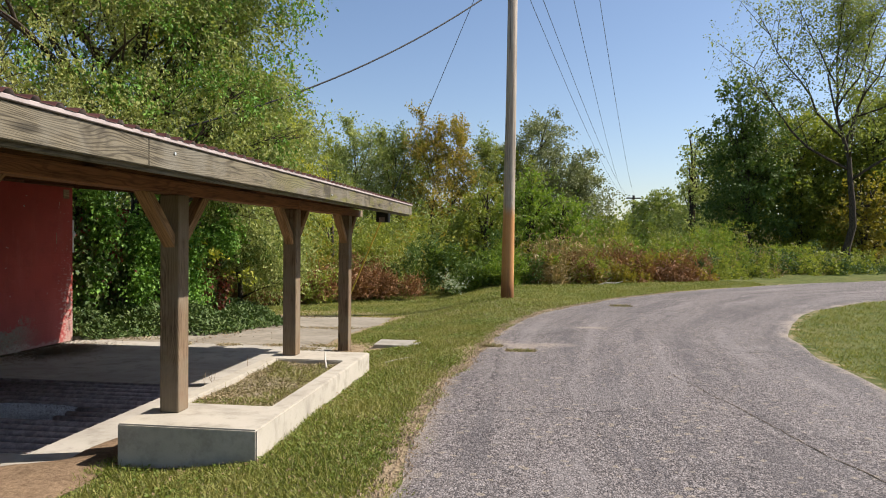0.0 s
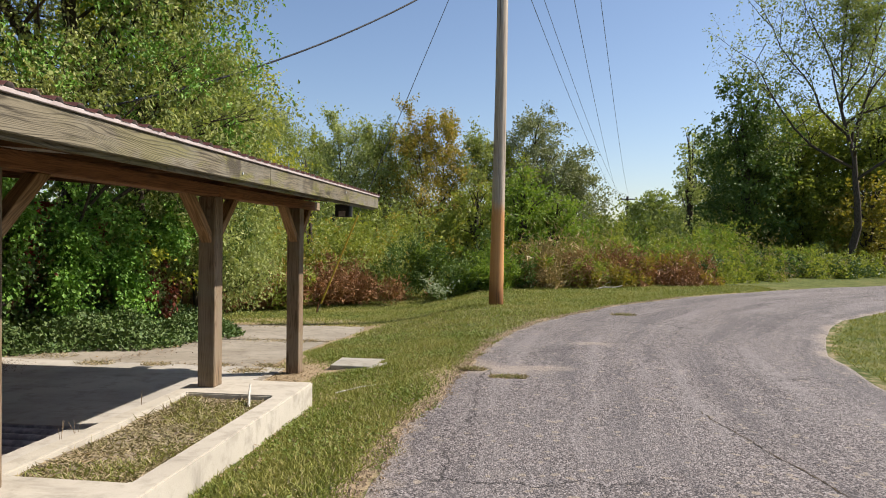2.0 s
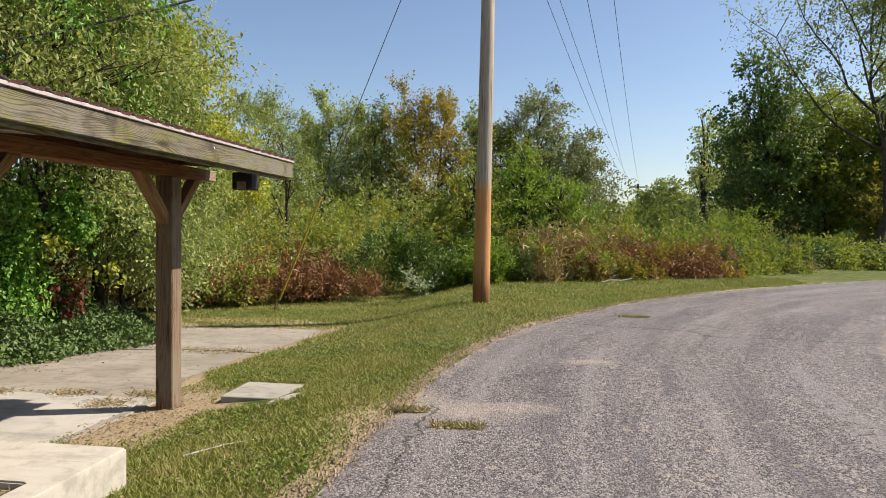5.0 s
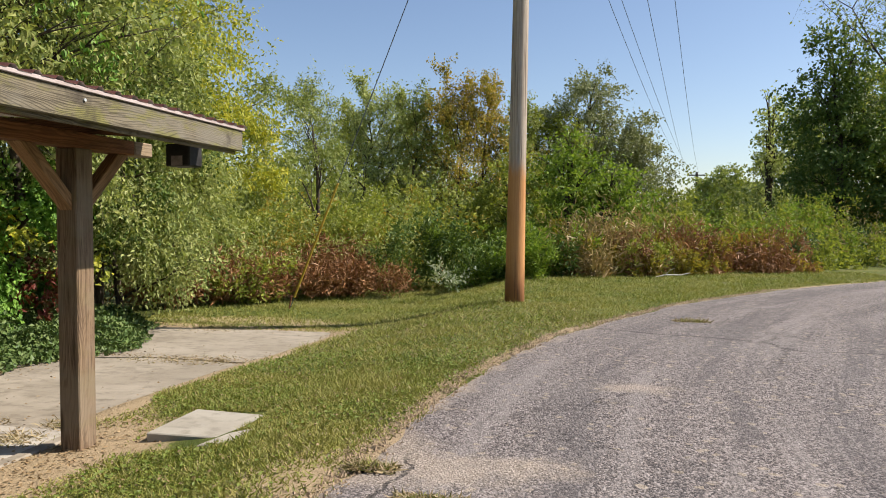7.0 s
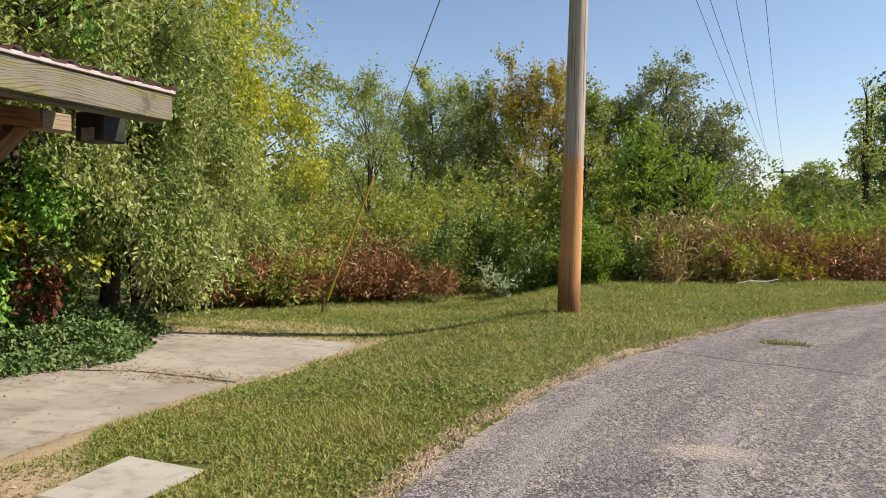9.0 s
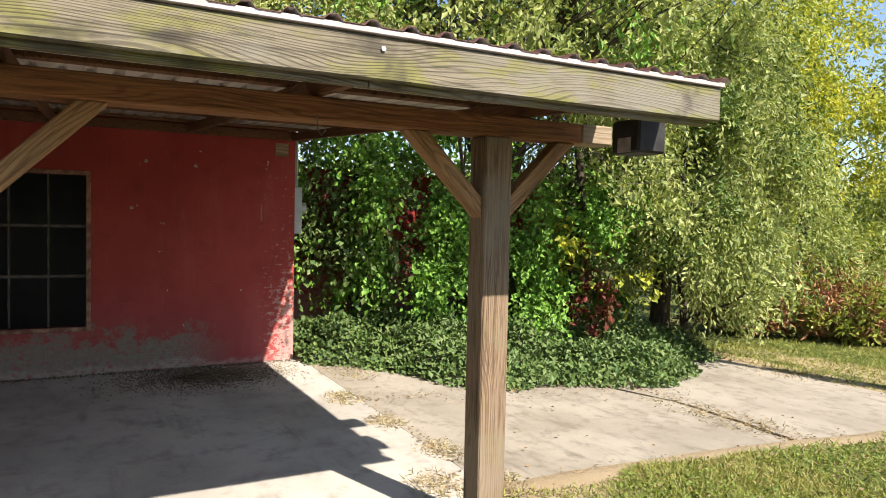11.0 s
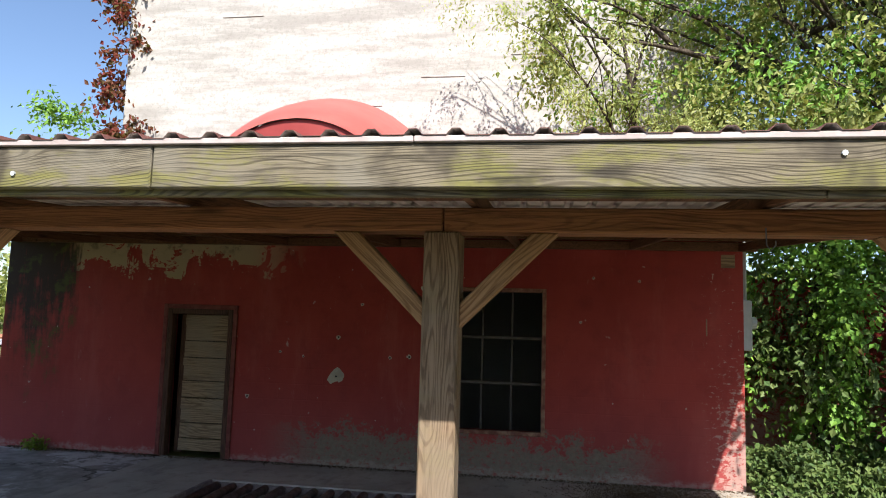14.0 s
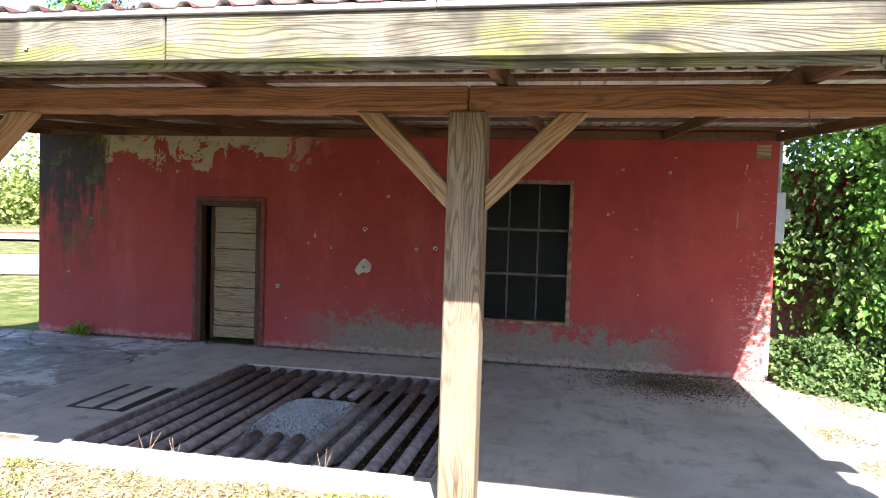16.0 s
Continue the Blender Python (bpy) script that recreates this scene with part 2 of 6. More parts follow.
def crusted():
    """Old grey slab with a pale lime crust in drifts and long cracks."""
    m, nt, b = mk("stained_patch_concrete", 0.9)
    p = place_of(nt)
    big = grain(nt, p, 1.1, 6.0, 0.65, 0.6)
    mid = grain(nt, p, 4.5, 6.0, 0.7)
    fine = grain(nt, p, 60.0, 5.0, 0.75)
    c = mixed(nt, step(nt, mid, 0.35, 0.68), (0.215, 0.198, 0.175), (0.335, 0.31, 0.275))
    crust = mth(nt, "MULTIPLY", step(nt, big, 0.50, 0.56), step(nt, mid, 0.36, 0.54))
    c = mixed(nt, mth(nt, "MULTIPLY", crust, 0.8), c, (0.56, 0.54, 0.51))
    c = mixed(nt, mth(nt, "MULTIPLY", step(nt, big, 0.44, 0.36), 0.6), c, (0.12, 0.108, 0.09))
    crack = nd(nt, "TexVoronoi", feature="DISTANCE_TO_EDGE", Vector=nd(nt, "VectorMath", operation="ADD").outputs[0], Scale=0.55)
    w = crack.inputs["Vector"].links[0].from_node
    nt.links.new(p, w.inputs[0])
    nt.links.new(mth(nt, "MULTIPLY", mid, 0.7), w.inputs[1])
    cr = step(nt, crack.outputs["Distance"], 0.016, 0.006)
    c = mixed(nt, mth(nt, "MULTIPLY", cr, 0.8), c, (0.05, 0.045, 0.035))
    c = mixed(nt, mth(nt, "MULTIPLY", step(nt, fine, 0.55, 0.75), 0.4), c, (0.12, 0.11, 0.095))
    finish(nt, b, c, mth(nt, "SUBTRACT", fine, cr), 0.4, 0.01)
    return m


M["patch"] = crusted()


def asphalt():
    m, nt, b = mk("worn_asphalt", 0.9, spec=0.25)
    p = place_of(nt)
    v = nd(nt, "TexVoronoi", Vector=p, Scale=100.0)
    chip = nd(nt, "SeparateColor", Color=v.outputs["Color"]).outputs[0]
    v2 = nd(nt, "TexVoronoi", Vector=p, Scale=54.0)
    chip2 = nd(nt, "SeparateColor", Color=v2.outputs["Color"]).outputs[1]
    speck = nd(nt, "SeparateColor", Color=nd(nt, "TexVoronoi", Vector=p, Scale=21.0).outputs["Color"]).outputs[0]
    big = grain(nt, p, 0.35, 5.0, 0.6)
    mid = grain(nt, p, 1.6, 6.0, 0.68)
    mott = grain(nt, p, 7.0, 6.0, 0.75)
    ac = nd(nt, "Attribute", attribute_name="across").outputs["Fac"]
    ln = nd(nt, "Attribute", attribute_name="along").outputs["Fac"]
    lane = grain(nt, nd(nt, "CombineXYZ", X=mth(nt, "MULTIPLY", ac, 9.0), Y=mth(nt, "MULTIPLY", ln, 0.12)).outputs[0], 1.0, 6.0, 0.66, 0.4)
    gap = step(nt, v2.outputs["Distance"], 0.34, 0.62)
    c = mixed(nt, step(nt, chip, 0.1, 0.95), (0.050, 0.044, 0.044), (0.305, 0.262, 0.243))
    c = mixed(nt, mth(nt, "MULTIPLY", step(nt, chip2, 0.66, 0.9), 0.62), c, (0.39, 0.35, 0.335))
    c = mixed(nt, mth(nt, "MULTIPLY", step(nt, chip2, 0.28, 0.14), 0.58), c, (0.04, 0.036, 0.036))
    c = mixed(nt, mth(nt, "MULTIPLY", gap, 0.25), c, (0.02, 0.018, 0.018))
    c = mixed(nt, mth(nt, "MULTIPLY", step(nt, lane, 0.49, 0.6), 0.42), c, (0.07, 0.064, 0.067))
    c = mixed(nt, mth(nt, "MULTIPLY", step(nt, lane, 0.45, 0.36), 0.4), c, (0.27, 0.242, 0.23))
    c = mixed(nt, mth(nt, "MULTIPLY", step(nt, big, 0.42, 0.66), 0.3), c, (0.19, 0.172, 0.165))
    c = mixed(nt, mth(nt, "MULTIPLY", step(nt, mott, 0.54, 0.74), 0.3), c, (0.08, 0.052, 0.05))
    c = mixed(nt, mth(nt, "MULTIPLY", step(nt, mid, 0.6, 0.75), 0.35), c, (0.31, 0.275, 0.245))
    c = mixed(nt, mth(nt, "MULTIPLY", step(nt, speck, 0.965, 0.975), 0.5), c, (0.36, 0.30, 0.22))
    at = nd(nt, "Attribute", attribute_name="wear").outputs["Fac"]
    dust = step(nt, mth(nt, "ADD", at, mth(nt, "MULTIPLY", mth(nt, "SUBTRACT", mid, 0.5), 1.6)), 0.42, 0.85)
    c = mixed(nt, mth(nt, "MULTIPLY", dust, 0.75), c, mixed(nt, chip, (0.20, 0.16, 0.125), (0.43, 0.365, 0.30)))
    crack = nd(nt, "TexVoronoi", feature="DISTANCE_TO_EDGE", Vector=nd(nt, "VectorMath", operation="ADD").outputs[0], Scale=0.23)
    w = crack.inputs["Vector"].links[0].from_node
    nt.links.new(p, w.inputs[0])
    nt.links.new(mth(nt, "MULTIPLY", mid, 1.6), w.inputs[1])
    cr = mth(nt, "MULTIPLY", step(nt, crack.outputs["Distance"], 0.0045, 0.001), step(nt, big, 0.42, 0.52))
    c = mixed(nt, mth(nt, "MULTIPLY", cr, 0.75), c, (0.03, 0.027, 0.025))
    h = mth(nt, "SUBTRACT", mth(nt, "ADD", chip, chip2), mth(nt, "ADD", mth(nt, "MULTIPLY", cr, 2.0), gap))
    finish(nt, b, c, h, 0.65, 0.007)
    return m


M["asphalt"] = asphalt()


def ground_mat():
    m, nt, b = mk("turf_and_soil", 0.95, spec=0.1)
    p = place_of(nt)
    big = grain(nt, p, 0.5, 4.0, 0.6)
    mid = grain(nt, p, 3.0, 6.0, 0.7)
    fine = grain(nt, p, 45.0, 4.0, 0.75)
    c = mixed(nt, step(nt, mid, 0.35, 0.65), (0.060, 0.082, 0.018), (0.135, 0.145, 0.042))
    c = mixed(nt, mth(nt, "MULTIPLY", step(nt, big, 0.5, 0.72), 0.5), c, (0.20, 0.17, 0.07))
    wear = nd(nt, "Attribute", attribute_name="wear").outputs["Fac"]
    bare = step(nt, mth(nt, "ADD", wear, mth(nt, "MULTIPLY", mth(nt, "SUBTRACT", mid, 0.5), 1.2)), 0.4, 0.62)
    soil = mixed(nt, fine, (0.24, 0.175, 0.105), (0.46, 0.36, 0.23))
    c = mixed(nt, bare, c, soil)
    c = mixed(nt, mth(nt, "MULTIPLY", step(nt, fine, 0.45, 0.75), 0.5), c, (0.06, 0.06, 0.02), "MIX")
    finish(nt, b, c, mth(nt, "ADD", fine, mid), 0.6, 0.03)
    return m


M["ground"] = ground_mat()


def soil_mat(name, a, b_, scale=30.0):
    m, nt, b = mk(name, 0.95, spec=0.1)
    p = place_of(nt)
    f = grain(nt, p, scale, 5.0, 0.75)
    big = grain(nt, p, 2.5, 4.0, 0.6)
    c = mixed(nt, step(nt, f, 0.3, 0.7), a, b_)
    c = mixed(nt, mth(nt, "MULTIPLY", step(nt, big, 0.45, 0.7), 0.5), c, tuple(v * 0.5 for v in a))
    finish(nt, b, c, f, 0.8, 0.02)
    return m


M["soil"] = soil_mat("dry_straw_soil", (0.18, 0.14, 0.095), (0.36, 0.30, 0.22))
M["dirt"] = soil_mat("brown_dirt", (0.15, 0.10, 0.062), (0.30, 0.21, 0.135), 22.0)
M["pit"] = soil_mat("pit_debris", (0.035, 0.028, 0.02), (0.15, 0.11, 0.07), 40.0)
M["gravel"] = soil_mat("pale_gravel", (0.22, 0.22, 0.225), (0.56, 0.56, 0.57), 45.0)


M["verge"] = soil_mat("tan_road_crumbs", (0.29, 0.205, 0.13), (0.48, 0.375, 0.26), 60.0)


def leaf_mat(name, tones, through_=0.42):
    """Leaves: each one takes one of the tones, and light shines through."""
    m, nt, b = mk(name, 0.55, spec=0.3)
    r = nd(nt, "NewGeometry").outputs["Random Per Island"]
    ramp = nd(nt, "ValToRGB", Fac=r)
    el = ramp.color_ramp.elements
    while len(el) < len(tones):
        el.new(0.5)
    for k, tone in enumerate(tones):
        el[k].position = k / max(1, len(tones) - 1)
        el[k].color = (*tone, 1)
    patch = grain(nt, place_of(nt), 0.8, 3.0, 0.6)
    c = mixed(nt, step(nt, patch, 0.35, 0.7), ramp.outputs[0], mixed(nt, 0.5, ramp.outputs[0], tones[-1]))
    nt.links.new(c, b.inputs["Base Color"])
    t = nd(nt, "BsdfTranslucent", Color=mixed(nt, 1.0, c, (0.95, 1.0, 0.58), "MULTIPLY"))
    mx = nd(nt, "MixShader", Fac=through_)
    nt.links.new(b.outputs[0], mx.inputs[1])
    nt.links.new(t.outputs[0], mx.inputs[2])
    nt.links.new(mx.outputs[0], nt.nodes["Material Output"].inputs["Surface"])
    return m


M["lf_elder"] = leaf_mat("box_elder_leaf", [(0.14, 0.186, 0.046), (0.254, 0.307, 0.077), (0.407, 0.414, 0.127), (0.218, 0.261, 0.089)])
M["lf_silver"] = leaf_mat("grey_green_leaf", [(0.238, 0.288, 0.09), (0.379, 0.421, 0.155), (0.522, 0.531, 0.217), (0.309, 0.354, 0.109)])
M["lf_yellow"] = leaf_mat("yellowing_leaf", [(0.239, 0.289, 0.042), (0.426, 0.426, 0.060), (0.613, 0.528, 0.052), (0.289, 0.341, 0.052)])
M["lf_vine"] = leaf_mat("vine_leaf", [(0.081, 0.188, 0.027), (0.156, 0.313, 0.042), (0.245, 0.414, 0.06), (0.131, 0.256, 0.042)], 0.24)
M["lf_ivy"] = leaf_mat("ground_ivy_leaf", [(0.058, 0.109, 0.033), (0.1, 0.161, 0.039), (0.143, 0.188, 0.053), (0.084, 0.13, 0.039)], 0.12)
M["lf_dark"] = leaf_mat("dark_green_leaf", [(0.06, 0.112, 0.02), (0.1, 0.16, 0.032), (0.16, 0.216, 0.043), (0.09, 0.141, 0.032)], 0.25)
M["lf_olive"] = leaf_mat("olive_leaf", [(0.14, 0.173, 0.025), (0.263, 0.3, 0.046), (0.402, 0.405, 0.067), (0.193, 0.231, 0.044)])
M["lf_green"] = leaf_mat("bright_green_leaf", [(0.113, 0.189, 0.023), (0.187, 0.292, 0.031), (0.281, 0.361, 0.055), (0.16, 0.224, 0.031)])
M["lf_orange"] = leaf_mat("autumn_leaf", [(0.215, 0.215, 0.039), (0.373, 0.284, 0.048), (0.529, 0.332, 0.06), (0.255, 0.235, 0.039)])
M["lf_brown"] = leaf_mat("dead_brown_stalk", [(0.152, 0.07, 0.03), (0.287, 0.14, 0.063), (0.439, 0.233, 0.108), (0.221, 0.116, 0.047)], 0.15)
M["lf_tan"] = leaf_mat("tan_reed", [(0.312, 0.219, 0.094), (0.499, 0.367, 0.187), (0.187, 0.172, 0.055), (0.375, 0.265, 0.125)], 0.2)
M["lf_gold"] = leaf_mat("goldenrod", [(0.202, 0.187, 0.028), (0.364, 0.265, 0.028), (0.162, 0.172, 0.035), (0.296, 0.234, 0.043)])
M["lf_poplar"] = leaf_mat("poplar_leaf", [(0.152, 0.175, 0.074), (0.244, 0.264, 0.121), (0.385, 0.39, 0.216), (0.203, 0.225, 0.092)], 0.25)
M["lf_white"] = leaf_mat("pale_shrub_leaf", [(0.300, 0.340, 0.240), (0.450, 0.480, 0.380), (0.220, 0.270, 0.160), (0.380, 0.420, 0.300)])
M["lf_red"] = leaf_mat("red_creeper_leaf", [(0.180, 0.030, 0.030), (0.250, 0.060, 0.040), (0.090, 0.090, 0.020), (0.160, 0.050, 0.030)])
M["grass"] = leaf_mat("grass_blade", [(0.073, 0.098, 0.014), (0.184, 0.231, 0.035), (0.318, 0.327, 0.077), (0.106, 0.143, 0.022), (0.398, 0.34, 0.117)], 0.3)
M["clover"] = leaf_mat("clover_leaf", [(0.100, 0.150, 0.022), (0.150, 0.205, 0.032), (0.210, 0.250, 0.050), (0.120, 0.170, 0.026)], 0.3)
M["straw"] = leaf_mat("dry_straw", [(0.38, 0.295, 0.175), (0.47, 0.38, 0.24), (0.27, 0.195, 0.11), (0.17, 0.165, 0.06)], 0.2)
M["litter"] = leaf_mat("dead_leaf_litter", [(0.17, 0.111, 0.056), (0.272, 0.178, 0.088), (0.111, 0.068, 0.04), (0.323, 0.238, 0.128)], 0.1)


def bark_mat(name, a, b_, sz=0.25):
    m, nt, b = mk(name, 0.9, spec=0.15)
    f = grain(nt, place_of(nt, 1, 1, sz), 22.0, 6.0, 0.7)
    c = mixed(nt, step(nt, f, 0.35, 0.65), a, b_)
    finish(nt, b, c, f, 0.8, 0.02)
    return m


M["bark"] = bark_mat("tree_bark", (0.035, 0.027, 0.02), (0.10, 0.08, 0.06))


def pole_mat():
    m, nt, b = mk("weathered_pole_wood", 0.8)
    x, y, z = axis_of(nt)
    f = grain(nt, place_of(nt, 1, 1, 0.03), 40.0, 5.0, 0.7)
    big = grain(nt, place_of(nt, 1, 1, 0.3), 3.0, 4.0, 0.6)
    c = mixed(nt, step(nt, f, 0.35, 0.68), (0.44, 0.375, 0.30), (0.27, 0.215, 0.165))
    zz = mth(nt, "ADD", z, mth(nt, "MULTIPLY", mth(nt, "SUBTRACT", big, 0.5), 1.6))
    c = mixed(nt, mth(nt, "MULTIPLY", step(nt, zz, 3.1, 2.5), 0.85), c, mixed(nt, f, (0.62, 0.30, 0.08), (0.36, 0.14, 0.04)))
    c = mixed(nt, mth(nt, "MULTIPLY", step(nt, zz, 1.3, 0.4), 0.75), c, (0.19, 0.075, 0.032))
    crackn = step(nt, grain(nt, place_of(nt, 1, 1, 0.02), 26.0, 2.0, 0.5), 0.62, 0.68)
    c = mixed(nt, mth(nt, "MULTIPLY", crackn, 0.7), c, (0.05, 0.035, 0.025))
    finish(nt, b, c, f, 0.5, 0.01)
    return m


M["pole"] = pole_mat()


def plain(name, a, b_, scale=12.0, rough=0.6, metal=0.0, strength=0.2):
    m, nt, b = mk(name, rough, metal)
    p = place_of(nt)
    f = grain(nt, p, scale, 5.0, 0.65)
    g2 = grain(nt, p, scale * 6, 3.0, 0.6)
    c = mixed(nt, step(nt, f, 0.35, 0.68), a, b_)
    finish(nt, b, c, g2, strength, 0.003)
    return m


M["tin_top"] = plain("red_brown_roof_tin", (0.09, 0.032, 0.026), (0.14, 0.055, 0.042), 4.0, 0.6)
M["tin_under"] = plain("pale_tin_underside", (0.50, 0.46, 0.43), (0.38, 0.33, 0.31), 3.0, 0.5)
M["trim"] = plain("pale_drip_edge", (0.44, 0.375, 0.355), (0.34, 0.28, 0.26), 6.0, 0.55)
M["rust"] = plain("rusted_steel_bar", (0.15, 0.122, 0.118), (0.28, 0.235, 0.222), 14.0, 0.8, 0.0, 0.5)
M["canopy"] = plain("red_canopy_sheet", (0.36, 0.06, 0.05), (0.42, 0.085, 0.07), 1.5, 0.42)
M["canopy_dark"] = plain("dark_red_canopy_panel", (0.22, 0.03, 0.028), (0.27, 0.045, 0.04), 1.5, 0.55)
M["black"] = plain("black_box_plastic", (0.012, 0.011, 0.011), (0.03, 0.028, 0.027), 9.0, 0.6)
M["meter"] = plain("pale_grey_enclosure", (0.42, 0.44, 0.44), (0.34, 0.36, 0.36), 5.0, 0.5)
M["wire"] = plain("black_cable", (0.02, 0.02, 0.022), (0.05, 0.05, 0.055), 20.0, 0.6)
M["alu"] = plain("bare_cable", (0.10, 0.11, 0.13), (0.16, 0.17, 0.19), 20.0, 0.5, 0.4)
M["yellow"] = plain("yellow_guy_guard", (0.52, 0.36, 0.05), (0.42, 0.28, 0.04), 5.0, 0.5)
M["stick"] = plain("bleached_stick", (0.55, 0.52, 0.46), (0.42, 0.39, 0.33), 20.0, 0.8)
# near-black colour stands for the darkness of the unlit room
M["dark"] = plain("unlit_room_black", (0.020, 0.018, 0.016), (0.035, 0.03, 0.027), 3.0, 0.9)
M["sash"] = plain("aged_window_sash", (0.055, 0.048, 0.043), (0.10, 0.082, 0.07), 14.0, 0.7)
M["casing"] = plain("dull_red_casing", (0.17, 0.065, 0.045), (0.33, 0.20, 0.13), 10.0, 0.75)
M["door_casing"] = plain("dull_red_door_casing", (0.13, 0.03, 0.026), (0.19, 0.06, 0.045), 10.0, 0.75)
M["rail"] = plain("rusty_rail", (0.22, 0.09, 0.05), (0.30, 0.14, 0.08), 5.0, 0.7, 0.2)
gm, gnt, gb = mk("dusty_window_glass", 0.3, spec=0.3)
gb.inputs["Transmission Weight"].default_value = 0.96
gdust = grain(gnt, place_of(gnt), 4.0, 5.0, 0.7)
gb.inputs["IOR"].default_value = 1.16
finish(gnt, gb, mixed(gnt, gdust, (0.10, 0.11, 0.105), (0.16, 0.17, 0.16)), None)
M["glass"] = gm

# ---- building helpers ----


def wloc(ob):
    v = Vector((0, 0, 0))
    while ob:
        v += ob.location
        ob = ob.parent
    return v


def root(name, at, label, category, group="", kind=""):
    e = new(name)
    e.location = at
    e.empty_display_size = 0.1
    return tagged(e, label, category, group, kind)


def part(name, bm, material, parent=None, label="", smooth=False):
    """Links a bmesh, given in world places, as one mesh object under a thing."""
    me = bpy.data.meshes.new(name)
    if parent:
        bmesh.ops.translate(bm, verts=bm.verts, vec=-wloc(parent))
    bmesh.ops.recalc_face_normals(bm, faces=bm.faces)
    bm.to_mesh(me)
    bm.free()
    for mt in material if isinstance(material, (list, tuple)) else [material]:
        me.materials.append(mt)
    if smooth:
        for f in me.polygons:
            f.use_smooth = True
    ob = new(name, me)
    if parent:
        ob.parent = parent
    if label:
        ob["label"] = label
    return ob


def add_box(bm, lo, hi, bevel=0.0, m=None):
    r = bmesh.ops.create_cube(bm, size=1.0)
    vs = r["verts"]
    c = [(a + b) / 2 for a, b in zip(lo, hi)]
    s = [abs(b - a) for a, b in zip(lo, hi)]
    bmesh.ops.scale(bm, verts=vs, vec=s)
    bmesh.ops.translate(bm, verts=vs, vec=c)
    if bevel:
        es = list({e for v in vs for e in v.link_edges})
        r = bmesh.ops.bevel(bm, geom=es, offset=bevel, segments=1, affect="EDGES", profile=0.5)
        vs = list({v for f in r["faces"] for v in f.verts} | {v for v in vs if v.is_valid})
    if m:
        bmesh.ops.transform(bm, matrix=m, verts=vs)
    return vs


def box(name, lo, hi, material, parent=None, bevel=0.006, label="", m=None):
    bm = bmesh.new()
    add_box(bm, lo, hi, bevel, m)
    return part(name, bm, material, parent, label)


def add_tube(bm, pts, radii, sides=8, cap=True):
    pts = [Vector(p) for p in pts]
    rings = []
    for k, p in enumerate(pts):
        d = (pts[min(k + 1, len(pts) - 1)] - pts[max(k - 1, 0)]).normalized()
        a = d.cross(Vector((0, 0, 1)) if abs(d.z) < 0.9 else Vector((1, 0, 0))).normalized()
        b = d.cross(a)
        r = radii[k] if isinstance(radii, (list, tuple)) else radii
        rings.append([bm.verts.new(p + (a * math.cos(t) + b * math.sin(t)) * r) for t in (2 * math.pi * i / sides for i in range(sides))])
    for u, v in zip(rings, rings[1:]):
        for i in range(sides):
            bm.faces.new((u[i], u[(i + 1) % sides], v[(i + 1) % sides], v[i]))
    if cap:
        bm.faces.new(rings[0][::-1])
        bm.faces.new(rings[-1])


def raw_mesh(name, verts, faces, material, parent=None, label="", attrs=None, smooth=False):
    """A mesh from number arrays; faces all have the same count of corners."""
    me = bpy.data.meshes.new(name)
    verts = np.asarray(verts, dtype=np.float32)
    faces = np.asarray(faces, dtype=np.int32)
    if parent:
        verts = verts - np.array(wloc(parent), dtype=np.float32)
    k = faces.shape[1]
    me.vertices.add(len(verts))
    me.vertices.foreach_set("co", verts.ravel())
    me.loops.add(faces.size)
    me.loops.foreach_set("vertex_index", faces.ravel())
    me.polygons.add(len(faces))
    me.polygons.foreach_set("loop_start", np.arange(0, faces.size, k, dtype=np.int32))
    me.update(calc_edges=True)
    me.validate()
    for key, values in (attrs or {}).items():
        a = me.attributes.new(key, "FLOAT", "POINT")
        a.data.foreach_set("value", np.asarray(values, dtype=np.float32))
    me.materials.append(material)
    me.polygons.foreach_set("use_smooth", np.full(len(faces), smooth))
    ob = new(name, me)
    if parent:
        ob.parent = parent
    if label:
        ob["label"] = label
    return ob


def smooth01(v, lo, hi):
    t = np.clip((np.asarray(v, dtype=float) - lo) / (hi - lo), 0, 1)
    return t * t * (3 - 2 * t)


rng = np.random.default_rng(7)

# ---- lie of the land ----
LEFT = np.array([(-1.2, -60), (-0.95, -10), (-0.85, 4.8), (-0.98, 7.8), (-0.68, 11.0), (-0.42, 13.9), (0.32, 16.6), (0.95, 17.8), (2.15, 20.3), (4.8, 23.9), (10.4, 29.4), (16, 33.2), (30, 39), (60, 46)], dtype=float)
RIGHT = np.array([(4.0, -60), (4.1, -10), (4.15, 4.8), (4.2, 7.8), (4.35, 11.0), (4.75, 13.4), (5.5, 15.4), (6.1, 16.6), (7.1, 18.4), (9.6, 21.3), (14.5, 24.6), (20, 27), (33, 31), (62, 37)], dtype=float)


def road_left(y):
    return np.interp(y, LEFT[:, 1], LEFT[:, 0])


def wobble(x, y, s, seed=0.0):
    """Smooth uneven numbers about 0, within about 1."""
    x, y = np.asarray(x, float) * s + seed, np.asarray(y, float) * s - seed * 1.7
    return (np.sin(x * 1.0 + 1.3 * np.sin(y * 0.7 + 0.4)) + np.sin(y * 1.3 + 1.1 * np.sin(x * 0.9 + 2.0)) + 0.6 * np.sin(2.3 * x - 1.9 * y + seed)) / 2.6


